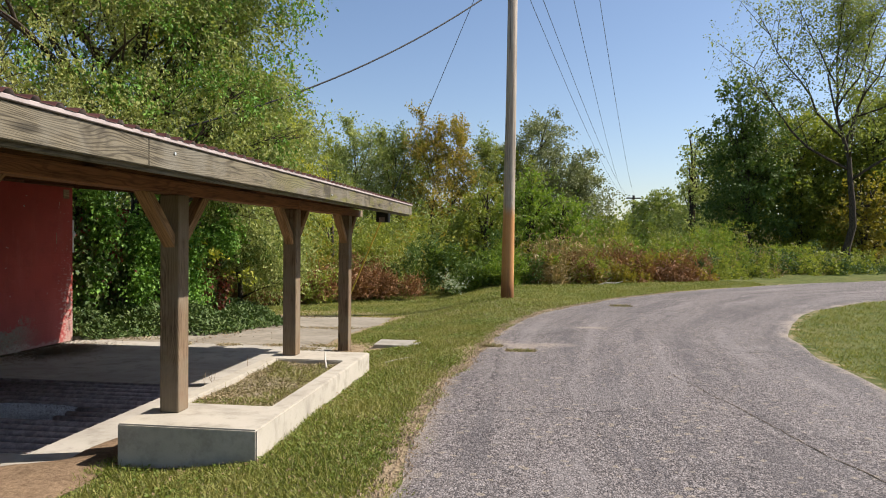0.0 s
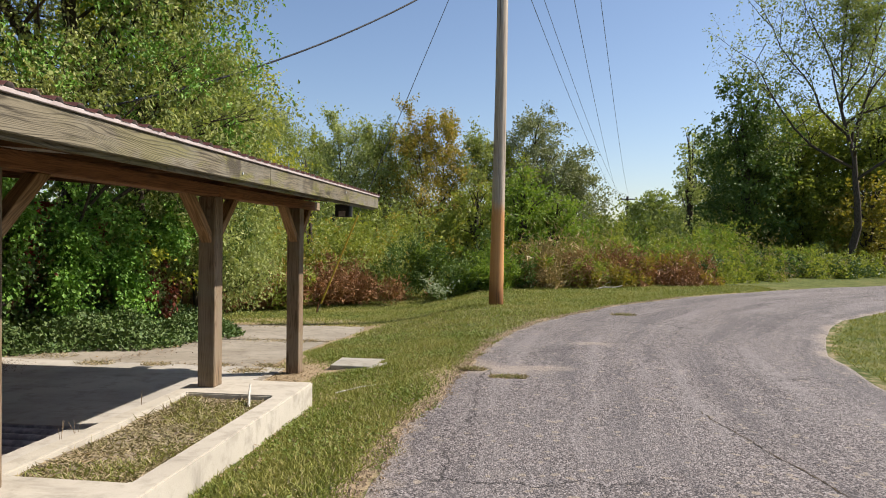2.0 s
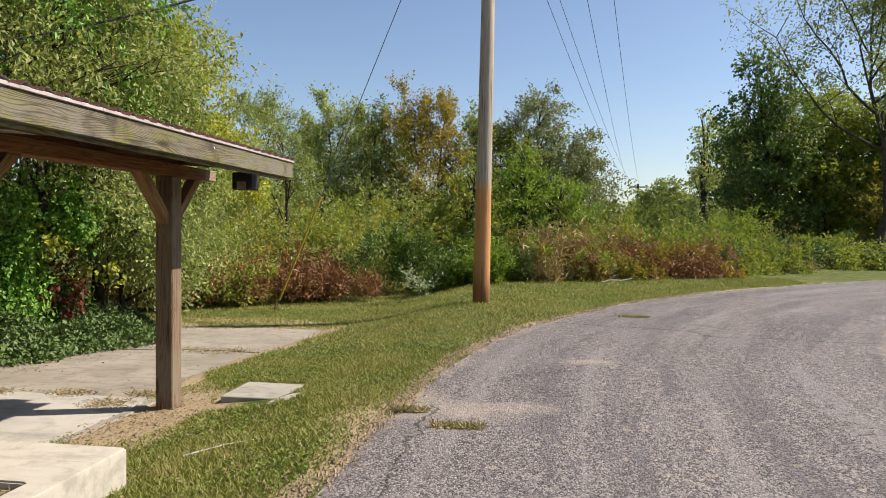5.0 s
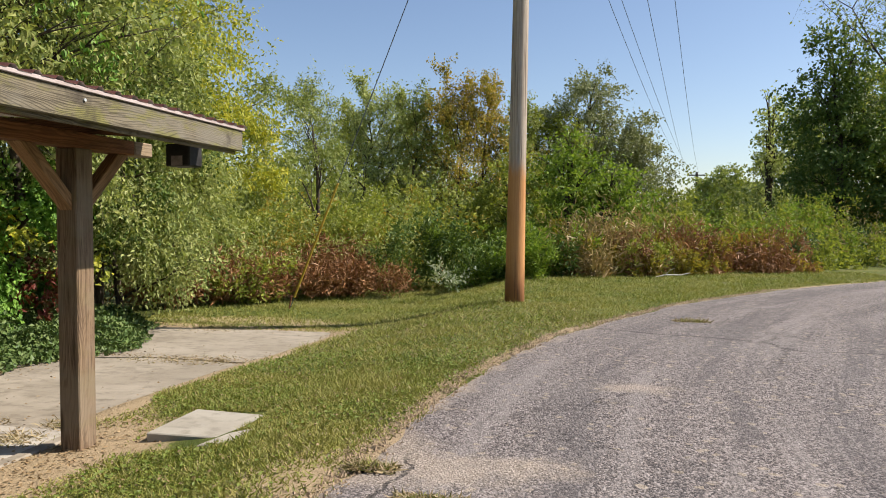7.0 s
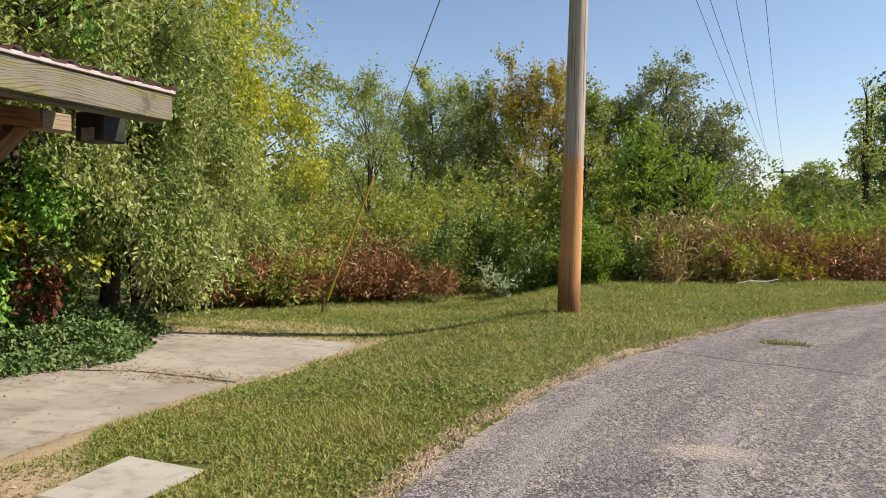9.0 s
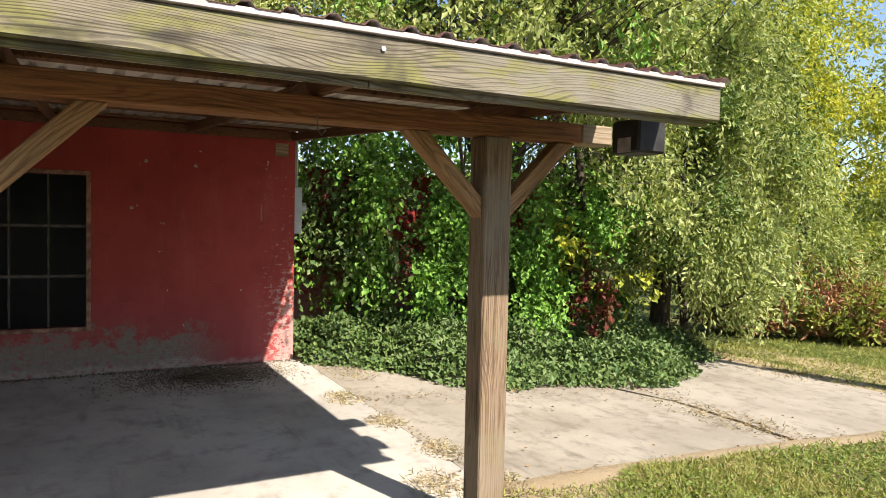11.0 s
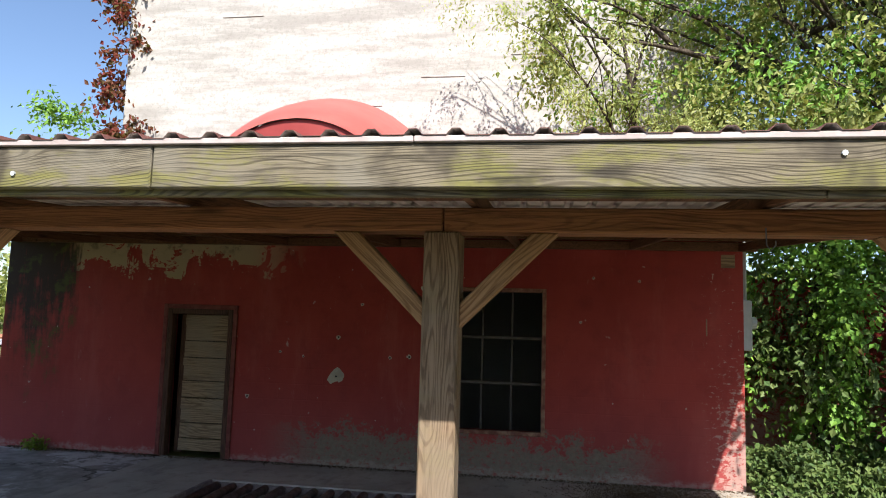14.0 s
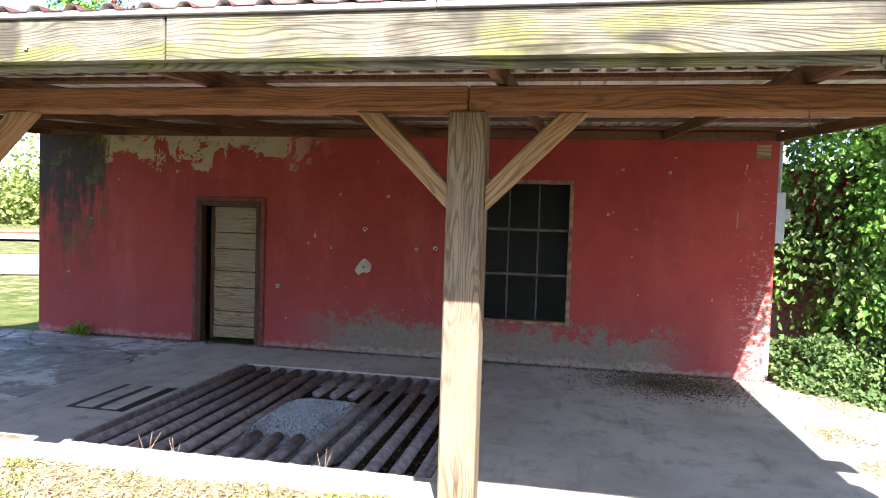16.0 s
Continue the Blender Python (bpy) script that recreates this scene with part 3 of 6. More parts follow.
def land(x, y):
    x, y = np.asarray(x, float), np.asarray(y, float)
    d = np.minimum(road_left(y), -0.45) - x
    z = 0.22 - 0.20 * smooth01(d, 0.1, 2.3)
    z = z - 0.27 * smooth01(y, 12.5, 19.0) * smooth01(d, 0.6, 3.6)
    z = z - 0.05 * smooth01(d, 2.3, 3.2) * smooth01(y, 12.2, 11.8)
    z = z + 0.012 * wobble(x, y, 2.3)
    return z - 0.10 * smooth01(x, -8.0, -9.5) * smooth01(y, 3, 1)


def strip(lo, hi, n, far):
    mid = np.linspace(lo, hi, n)
    grow = np.geomspace(mid[1] - mid[0], far, 26)
    return np.concatenate([(lo - np.cumsum(grow))[::-1], mid, hi + np.cumsum(grow)])


gx, gy = strip(-9.0, 9.0, 110, 250.0), strip(1.0, 27.0, 150, 250.0)
GX, GY = np.meshgrid(gx, gy)
inside = (GX > road_left(GY) + 0.25) & (GX < np.interp(GY, RIGHT[:, 1], RIGHT[:, 0]) - 0.25) & (GY < 31)
pad = (GX > -8.4) & (GX < -3.4) & (GY > 2.0) & (GY < 12.0)
GZ = land(GX, GY) - 0.04 * inside - 0.6 * ((GX > -7.6) & (GX < -4.2) & (GY > 5.6) & (GY < 9.0)) - 0.02 * pad - 0.10 * ((GX > -8.7) & (GX < -3.62) & (GY > 11.9) & (GY < 18.55))
dd = road_left(GY) - GX
wear = 0.8 * np.exp(-((dd - 0.04) / 0.13) ** 2) + 1.1 * np.exp(-(((GX + 3.05) / 0.75) ** 2 + ((GY - 11.3) / 1.5) ** 2))
wear += 0.9 * ((GX < -3.3) & (GY < 5.2) & (GY > 1.0) & (GX > -4.4)) + 0.5 * np.exp(-((GX + 3.55) / 0.22) ** 2) * (GY > 11.5) * (GY < 19)
wear += 0.8 * np.exp(-(((GX + 0.9) / 0.7) ** 2 + ((GY - 10.9) / 1.0) ** 2))
wear += 1.0 * ((GX < -3.3) & (GX > -8.7) & (GY > 11.9) & (GY < 18.9))
wear += 0.8 * np.exp(-(((GX + 5.5) / 2.6) ** 2 + ((GY - 19.6) / 0.7) ** 2))
dr = np.minimum(np.abs(np.interp(GY, RIGHT[:, 1], RIGHT[:, 0]) - GX), 9)
wear += 0.5 * np.exp(-(dr / 0.25) ** 2)
wear += 0.42 * ((GX < -10.8) & (GY < 8.0))
ny, nx = GX.shape
idx = np.arange(ny * nx).reshape(ny, nx)
quads = np.stack([idx[:-1, :-1], idx[:-1, 1:], idx[1:, 1:], idx[1:, :-1]], -1).reshape(-1, 4)
tagged(raw_mesh("ground", np.stack([GX, GY, GZ], -1).reshape(-1, 3), quads, M["ground"], attrs={"wear": wear.ravel()}, smooth=True),
       "mown green turf with dry patches and bare soil", "ground", kind="structure")

# road
kk = np.concatenate([np.linspace(0, 2, 30), np.linspace(2, 9, 330)[1:], np.linspace(9, 13, 60)[1:]])
lx, ly = [np.interp(kk, np.arange(len(LEFT)), LEFT[:, c]) for c in (0, 1)]
rx, ry = [np.interp(kk, np.arange(len(RIGHT)), RIGHT[:, c]) for c in (0, 1)]
lx = lx + 0.06 * wobble(lx, ly, 2.1) + 0.035 * wobble(lx, ly, 7.0, 3.0)
rx = rx + 0.06 * wobble(rx, ry, 1.9, 5.0)
s = np.linspace(0, 1, 36) ** 1.0
RX, RY = lx[:, None] * (1 - s) + rx[:, None] * s, ly[:, None] * (1 - s) + ry[:, None] * s
RZ = land(RX, RY) + 0.016 + 0.05 * np.sin(np.pi * s)[None, :] * 0.6
rwear = 0.9 * np.exp(-(np.minimum(s, 1 - s) * 5.2 / 0.35)[None, :] ** 1.0) + 0 * RX
rwear = rwear + 0.75 * np.exp(-(((RX - 0.1) / 1.0) ** 2 + ((RY - 11.3) / 0.45) ** 2)) + 0.7 * np.exp(-(((RX - 1.4) / 1.0) ** 2 + ((RY - 13.6) / 0.5) ** 2))
RZ[:, 0] -= 0.03
RZ[:, -1] -= 0.03
n1, n2 = RX.shape
idx = np.arange(n1 * n2).reshape(n1, n2)
quads = np.stack([idx[:-1, :-1], idx[:-1, 1:], idx[1:, 1:], idx[1:, :-1]], -1).reshape(-1, 4)
tagged(raw_mesh("road", np.stack([RX, RY, RZ], -1).reshape(-1, 3), quads, M["asphalt"], attrs={"wear": rwear.ravel(), "across": np.broadcast_to(s[None, :], RX.shape).ravel(), "along": (RY + 0.5 * RX).ravel()}, smooth=True),
       "worn grey asphalt lane with loose chippings", "road", kind="structure")



def road_height(x, y):
    l_, r_ = np.interp(y, LEFT[:, 1], LEFT[:, 0]), np.interp(y, RIGHT[:, 1], RIGHT[:, 0])
    return float(land(x, y)) + 0.016 + 0.03 * math.sin(math.pi * min(1.0, max(0.0, (x - l_) / (r_ - l_))))


def road_crack(pts, width, seed):
    """A wandering open crack, wider here and there, filled with dark grit."""
    r = np.random.default_rng(seed)
    pts = np.array(pts, dtype=float)
    at = np.linspace(0, len(pts) - 1, 26 * (len(pts) - 1))
    X = np.interp(at, np.arange(len(pts)), pts[:, 0]) + np.cumsum(r.normal(size=len(at)) * 0.008)
    Y = np.interp(at, np.arange(len(pts)), pts[:, 1])
    W = width * (0.35 + 0.9 * r.random(len(at))) * np.minimum(1, np.minimum(np.arange(len(at)), np.arange(len(at))[::-1]) / 6)
    V = np.concatenate([np.stack([X + q * W, Y, [road_height(a, b) + 0.004 for a, b in zip(X, Y)]], -1) for q in (-0.5, 0.5)])
    k = np.arange(len(at) - 1)
    F = np.stack([k, k + len(at), k + len(at) + 1, k + 1], -1)
    return raw_mesh("crack", V, F, M["pit"], bpy.data.objects["road"], "dark grit in a crack")


road_crack([(1.85, 9.4), (1.92, 8.8), (2.19, 7.6), (2.47, 6.2), (2.9, 4.4)], 0.013, 3)
road_crack([(1.45, 9.0), (1.95, 8.75)], 0.010, 4)

# ---- porch floor with the pit, apron ----
floor = root("floor", (-5.8, 8.5, 0), "smooth grey concrete porch floor, partly dusty", "floor", kind="structure")
bm = bmesh.new()
fx0, fy0 = (-8.3, -7.22, -4.3, -3.42), (4.64, 5.86, 8.74, 12.05)
for z in (0.0, -0.3):
    vv = [[bm.verts.new((x, y, z)) for y in fy0] for x in fx0]
    vv[2][0].co.x, vv[3][0].co.y = -4.85, 5.4
    for i in range(3):
        for j in range(3):
            if (i, j) != (1, 1):
                bm.faces.new((vv[i][j], vv[i + 1][j], vv[i + 1][j + 1], vv[i][j + 1]))
    if z == 0.0:
        keep_ = vv
hole = [(1, 1), (2, 1), (2, 2), (1, 2)]
rim = [(0, 0), (1, 0), (2, 0), (3, 0), (3, 1), (3, 2), (3, 3), (2, 3), (1, 3), (0, 3), (0, 2), (0, 1)]
for ring in (hole, rim):
    for p, q in zip(ring, ring[1:] + ring[:1]):
        bm.faces.new((keep_[p[0]][p[1]], keep_[q[0]][q[1]], vv[q[0]][q[1]], vv[p[0]][p[1]]))
part("floor_slab", bm, M["floor"], floor)
box("pit_floor", (-7.3, 5.8, -0.34), (-4.2, 8.8, -0.20), M["pit"], floor, 0.0)
box("patched_slab", (-8.3, 1.6, -0.3), (-4.7, 4.625, -0.012), M["patch"], floor, 0.01, "stained older concrete with pale crust")
box("edge_kerb", (-3.415, 5.45, -0.25), (-3.305, 12.0, 0.012), M["apron"], floor, 0.012)


def sheet(name, outline, top, material, parent, thick=0.14, cut=0.25):
    """A slab with an uneven outline that follows a height."""
    bm = bmesh.new()
    pts = []
    for (x0, y0), (x1, y1) in zip(outline, outline[1:] + outline[:1]):
        n = max(1, int(math.hypot(x1 - x0, y1 - y0) / cut))
        for i in range(n):
            x, y = x0 + (x1 - x0) * i / n, y0 + (y1 - y0) * i / n
            still = y < 12.3
            pts.append((x, y) if still else (x + 0.05 * float(wobble(x, y, 4.0, 1.0)), y + 0.05 * float(wobble(x, y, 4.0, 2.0))))
    vs = [bm.verts.new((x, y, top(x, y))) for x, y in pts]
    f = bm.faces.new(vs)
    r = bmesh.ops.extrude_face_region(bm, geom=[f])
    bmesh.ops.translate(bm, verts=[v for v in r["geom"] if isinstance(v, bmesh.types.BMVert)], vec=(0, 0, -thick))
    return part(name, bm, material, parent)


apron = root("apron", (-5.5, 15, 0), "cracked weathered concrete apron with leaf litter in its joints", "pavement", kind="structure")


def apron_top(x, y):
    return 0.0 - 0.25 * float(smooth01(y, 12.0, 19.0))


sheet("slab", [(-8.6, 12.054), (-3.43, 12.054), (-3.38, 13.3), (-3.5, 15.3), (-5.1, 15.35), (-6.3, 14.9), (-8.6, 15.1)], apron_top, M["apron"], apron)
sheet("slab", [(-5.1, 15.42), (-3.55, 15.40), (-3.5, 17.0), (-3.75, 18.7), (-6.2, 18.45), (-8.2, 18.3), (-8.2, 15.2), (-6.3, 14.98)], apron_top, M["apron"], apron)

# ---- red block building ----
WX = -8.3
walls = root("wall_front", (WX, 7, 0), "red painted block wall, peeling and stained", "wall", kind="structure")
D0, D1, DH = 4.60, 5.53, 1.93
W0, W1, WZ0, WZ1 = 8.48, 9.58, 0.55, 2.25
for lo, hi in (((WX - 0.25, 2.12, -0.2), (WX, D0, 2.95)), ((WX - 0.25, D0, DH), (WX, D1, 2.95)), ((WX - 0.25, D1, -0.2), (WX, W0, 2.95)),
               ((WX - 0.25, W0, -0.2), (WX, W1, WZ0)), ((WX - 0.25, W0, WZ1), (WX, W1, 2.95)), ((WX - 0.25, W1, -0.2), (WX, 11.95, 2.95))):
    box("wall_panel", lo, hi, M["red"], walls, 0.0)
tagged(box("wall_south", (-10.6, 2.12, -0.2), (WX - 0.25, 2.37, 2.95), M["red"], None, 0.0), "red painted block end wall", "wall", kind="structure")
tagged(box("wall_north", (-10.6, 11.7, -0.2), (WX - 0.25, 11.95, 2.95), M["red"], None, 0.0), "red painted block end wall", "wall", kind="structure")
# room's shade is put into this wall's near-black colour
tagged(box("wall_back", (-10.75, 2.12, -0.2), (-10.605, 11.95, 3.0), M["dark"], None, 0.0), "near-black back wall standing in for the unlit room", "wall", kind="structure")
tagged(box("flat_roof", (-10.6, 2.12, 2.955), (WX + 0.03, 11.97, 3.03), M["rust"], None, 0.0), "dark flat roof of the low front room", "roof", kind="structure")
tagged(box("wing_wall", (-10.3, 11.955, -0.3), (-10.05, 18.2, 2.6), M["red"], None, 0.0), "dark red block wall set back under vines", "wall", kind="structure")
tower = root("tower_wall", (-10.7, 7, 3), "tall white painted concrete wall with stained lift lines", "wall", kind="structure")
box("wall_face", (-14.5, 2.1, 3.03), (-10.6, 12.0, 11.5), M["white"], tower, 0.02)
for k in range(9):
    y0 = 3.2 + (k * 2.9) % 8.0
    box("ledge", (-10.6, y0, 4.6 + (k * 0.83) % 4.5), (-10.585, y0 + 0.75, 4.625 + (k * 0.83) % 4.5), M["white"], tower, 0.004)

# door, boarded with planks, ajar
door = root("door_1", (WX, 5.06, 0), "weathered plank door standing slightly ajar", "door", kind="structure")
box("door_frame", (WX - 0.1, D0, 0), (WX + 0.02, D0 + 0.07, DH), M["frame"], door)
box("door_frame", (WX - 0.1, D1 - 0.07, 0), (WX + 0.02, D1, DH), M["frame"], door)
box("door_frame", (WX - 0.1, D0 + 0.07, DH - 0.07), (WX + 0.02, D1 - 0.07, DH), M["frame"], door)
box("casing", (WX, D0 - 0.06, 0), (WX + 0.025, D0, DH + 0.06), M["door_casing"], door)
box("casing", (WX, D1, 0), (WX + 0.025, D1 + 0.06, DH + 0.06), M["door_casing"], door)
box("casing", (WX, D0, DH), (WX + 0.025, D1, DH + 0.06), M["door_casing"], door)
box("stile", (WX - 0.16, D0 + 0.13, 0.03), (WX - 0.12, D0 + 0.24, DH - 0.08), M["frame"], door)
zz = 0.06
for k, hgt in enumerate((0.16, 0.20, 0.18, 0.15, 0.22, 0.20, 0.11, 0.22, 0.21, 0.15)):
    tilt = Matrix.Translation((0, 0, 0.004 * (k % 3)))
    box("plank", (WX - 0.13 - 0.004 * (k % 2), D0 + 0.20 + 0.006 * (k % 3), zz), (WX - 0.095 - 0.004 * (k % 2), D1 - 0.075, zz + hgt - 0.006), M["plank"], door, 0.004, m=tilt)
    zz += hgt

# window with steel sash of twelve panes
win = root("window_1", (WX, 9.03, 0.55), "dark multi-pane window in a worn frame", "window", kind="structure")
for lo, hi in (((WX - 0.04, W0 - 0.05, WZ0 - 0.05), (WX + 0.02, W0, WZ1 + 0.05)), ((WX - 0.04, W1, WZ0 - 0.05), (WX + 0.02, W1 + 0.05, WZ1 + 0.05)),
               ((WX - 0.04, W0, WZ1), (WX + 0.02, W1, WZ1 + 0.05))):
    box("window_frame", lo, hi, M["casing"], win, 0.006)
box("window_sill", (WX - 0.04, W0, WZ0 - 0.05), (WX + 0.035, W1, WZ0), M["casing"], win, 0.008)
ys = [W0, W0 + 0.36, W0 + 0.73, W1]
zs = [WZ0, WZ0 + 0.57, WZ0 + 1.13, WZ1]
for a in ys[1:-1]:
    box("muntin", (WX - 0.075, a - 0.012, WZ0), (WX - 0.045, a + 0.012, WZ1), M["sash"], win, 0.003)
for a in zs[1:-1]:
    box("glazing_bar", (WX - 0.08, W0, a - 0.018), (WX - 0.042, W1, a + 0.018), M["sash"], win, 0.003)
for a, b in zip(ys, ys[1:]):
    for c, d in zip(zs, zs[1:]):
        g = box("pane", (WX - 0.066, a, c), (WX - 0.06, b, d), M["glass"], win, 0.0)
        g.visible_shadow = False

# holes and chips in the red wall
for y, z, r in ((6.97, 1.12, 0.11), (6.98, 1.62, 0.035), (7.28, 2.05, 0.022), (6.2, 1.41, 0.02), (6.52, 1.36, 0.02), (7.67, 1.38, 0.024), (7.92, 1.4, 0.034), (5.78, 0.82, 0.03), (8.08, 2.28, 0.045), (10.2, 2.45, 0.02), (10.75, 2.42, 0.02), (10.05, 1.9, 0.018)):
    bm = bmesh.new()
    n = 14
    ring = [bm.verts.new((WX + 0.003, y + r * (0.55 + 0.65 * rng.random()) * math.cos(6.283 * i / n), z + r * (0.55 + 0.65 * rng.random()) * math.sin(6.283 * i / n))) for i in range(n)]
    f = bm.faces.new(ring)
    part("plaster_scar", bm, M["planter"], walls)
    bm = bmesh.new()
    add_tube(bm, [(WX + 0.006, y, z), (WX - 0.02, y, z)], min(0.013, r * 0.45), 8)
    part("bolt_hole", bm, M["black"], walls)
box("plaster_scar", (WX, 11.70, 2.60), (WX + 0.006, 11.86, 2.76), M["plank"], walls, 0.002)

box("plaster_scar", (WX, 11.52, 1.78), (WX + 0.003, 11.537, 1.98), M["plank"], walls, 0.001)

meter = root("electric_meter", (-8.45, 12.03, 1.65), "pale grey electric meter box on the wall's corner", "meter")
box("enclosure", (-8.52, 11.952, 1.62), (-8.34, 12.06, 2.22), M["meter"], meter, 0.01)
bm = bmesh.new()
add_tube(bm, [(-8.43, 12.06, 1.95), (-8.43, 12.12, 1.95)], 0.075, 14)
part("glass_dome", bm, M["meter"], meter)
bm = bmesh.new()
add_tube(bm, [(-8.43, 12.0, 2.2), (-8.43, 12.0, 3.6)], 0.025, 8)
part("conduit", bm, M["meter"], meter)

# red domed canopy over the porch roof
canopy = root("canopy", (-9.0, 6.2, 3.2), "red domed sheet canopy on the white wall", "canopy")
bm = bmesh.new()
rows = []
for i in range(11):
    t = i / 10
    x = -6.75 - 3.84 * t
    cy, half, top, base = 6.85 - 0.9 * t, 1.15 + 1.05 * t ** 0.8, 4.06 + 1.52 * t ** 0.85, 3.05
    rows.append([bm.verts.new((x, cy - half * math.cos(math.pi * j / 24), base + (top - base) * math.sin(math.pi * j / 24))) for j in range(25)])
for u, v in zip(rows, rows[1:]):
    for j in range(24):
        bm.faces.new((u[j], u[j + 1], v[j + 1], v[j]))
part("shell", bm, M["canopy"], canopy, smooth=True)
bm = bmesh.new()
bm.faces.new([bm.verts.new((-6.79, 6.85 - 1.147 * math.cos(math.pi * j / 24), 3.05 + 1.005 * math.sin(math.pi * j / 24))) for j in range(25)])
part("front_panel", bm, M["canopy_dark"], canopy, "darker red front panel")

# ---- porch roof on posts ----
porch = root("porch_roof", (-3.06, 7.3, 0), "lean-to porch roof of timber posts and red-brown tin", "porch")
PX0, PX1 = -3.15, -2.97
EAVE, BACK = -2.04, -8.29


def roof_z(x):
    return 2.515 + (EAVE - x) * 0.068


def brace_bm(y_post, sign):
    bm = bmesh.new()
    y0 = y_post + sign * 0.0
    prof = [(y0, 1.84), (y0, 1.96), (y0 + sign * 0.345, 2.31), (y0 + sign * 0.475, 2.31)]
    vs = [[bm.verts.new((x, y, z)) for y, z in prof] for x in (-3.115, -3.005)]
    bm.faces.new(vs[0])
    bm.faces.new(vs[1][::-1])
    for i in range(4):
        bm.faces.new((vs[0][i], vs[0][(i + 1) % 4], vs[1][(i + 1) % 4], vs[1][i]))
    bmesh.ops.bevel(bm, geom=list(bm.edges), offset=0.005, segments=1, affect="EDGES")
    return bm


for y0, foot in ((3.45, -0.02), (6.04, 0.375), (9.03, 0.375), (11.6, -0.05)):
    post = box("post", (PX0, y0, foot), (PX1, y0 + 0.18, 2.31), M["post"], porch, 0.009)
    part("brace", brace_bm(y0, -1), M["brace_down"], post)
    part("brace", brace_bm(y0 + 0.18, 1), M["brace_up"], post)
box("beam", (-3.145, 2.2, 2.312), (-2.975, 9.122, 2.43), M["beam"], porch, 0.008)
box("beam", (-3.143, 9.126, 2.311), (-2.973, 12.28, 2.43), M["beam"], porch, 0.008)
# same beam carried on in a paler wood, sunlight put into its colour
box("beam_end", (-3.142, 12.283, 2.312), (-2.972, 12.52, 2.43), M["plank"], porch, 0.008, "beam end in paler wood for the sunlight on it")
slope = Matrix.Rotation(math.atan(0.068), 4, "Y")
for y0 in (2.3, 3.5, 4.9, 6.2, 7.7, 9.22, 10.6, 11.85):
    box("rafter", (-6.18, -0.022, -0.14), (-0.06, 0.022, -0.045), M["rafter"], porch, 0.004,
        m=Matrix.Translation((EAVE, y0 + 0.05, 2.515)) @ slope)
for x in (-2.16, -2.80, -3.66, -4.5, -5.6, -6.7, -7.9):
    zt = roof_z(x) - 0.006
    box("purlin", (x - 0.045, 1.95, zt - 0.028), (x + 0.045, 12.4, zt), M["rafter"], porch, 0.004)
box("wall_plate", (-8.297, 2.2, 2.80), (-8.2, 12.1, 2.90), M["rafter"], porch, 0.006)
for a, b in ((1.9, 4.02), (4.024, 8.13), (8.136, 12.40)):
    box("fascia_board", (-2.085, a, 2.343), (-2.045, b, 2.508), M["fascia"], porch, 0.006)
for a, b in ((1.9, 6.1), (6.104, 10.55), (10.554, 12.36)):
    box("sub_fascia", (-2.125, a, 2.32), (-2.087, b, 2.47), M["fascia"], porch, 0.005)
for a, b in ((1.9, 6.3), (6.303, 9.15), (9.153, 12.41)):
    box("drip_edge", (-2.09, a, 2.509), (-2.03, b, 2.532), M["trim"], porch, 0.003)


def tin(y0, y1, lift=0.0):
    """Ribbed sheet: pale beneath, red-brown on top."""
    bm = bmesh.new()
    prof = []
    y, pitch = y0, 0.155
    while y < y1 - 0.01:
        for dy, dz in ((0.0, 0.0), (0.085, 0.0), (0.105, 0.022), (0.135, 0.022)):
            if y + dy <= y1:
                prof.append((y + dy, dz))
        y += pitch
    prof.append((y1, 0.0))
    xs = (EAVE + 0.015, BACK)
    lay = []
    for dz in (0.018, 0.016):
        lay.append([[bm.verts.new((x, a, roof_z(x) + h + dz + lift)) for a, h in prof] for x in xs])
    for li, rows_ in enumerate(lay):
        for j in range(len(prof) - 1):
            f = bm.faces.new((rows_[0][j], rows_[0][j + 1], rows_[1][j + 1], rows_[1][j]))
            f.material_index = li
    for xi in (0, 1):
        for j in range(len(prof) - 1):
            bm.faces.new((lay[0][xi][j], lay[0][xi][j + 1], lay[1][xi][j + 1], lay[1][xi][j]))
    me = bpy.data.meshes.new("roof_sheet")
    bmesh.ops.translate(bm, verts=bm.verts, vec=-wloc(porch))
    bm.to_mesh(me)
    bm.free()
    me.materials.append(M["tin_top"])
    me.materials.append(M["tin_under"])
    ob = new("roof_sheet", me)
    ob.parent = porch


y = 1.9
k = 0
while y < 12.3:
    tin(y, min(y + 0.94, 12.44), 0.003 * (k % 2))
    y += 0.93
    k += 1

for yb, zb in ((10.59, 2.46), (4.3, 2.45), (7.55, 2.40)):
    bm = bmesh.new()
    add_tube(bm, [(-2.05, yb, zb), (-2.037, yb, zb)], 0.010, 8)
    part("bolt", bm, M["meter"], porch, "pale bolt head")

lampbox = root("eave_box", (-2.6, 12.38, 2.3), "small black box hung under the eave end", "box")
box("housing", (-2.66, 12.24, 2.215), (-2.44, 12.44, 2.40), M["black"], lampbox, 0.012)
box("front_plate", (-2.60, 12.232, 2.22), (-2.50, 12.239, 2.30), M["rust"], lampbox, 0.0)
hook = root("hanging_hook", (-3.0, 10.63, 2.25), "thin wire hook hanging from the beam", "hook")
bm = bmesh.new()
add_tube(bm, [(-2.97, 10.62, 2.34), (-2.965, 10.62, 2.26), (-2.965, 10.64, 2.235), (-2.965, 10.66, 2.26), (-2.965, 10.66, 2.28)], 0.0035, 6)
part("wire", bm, M["alu"], hook)

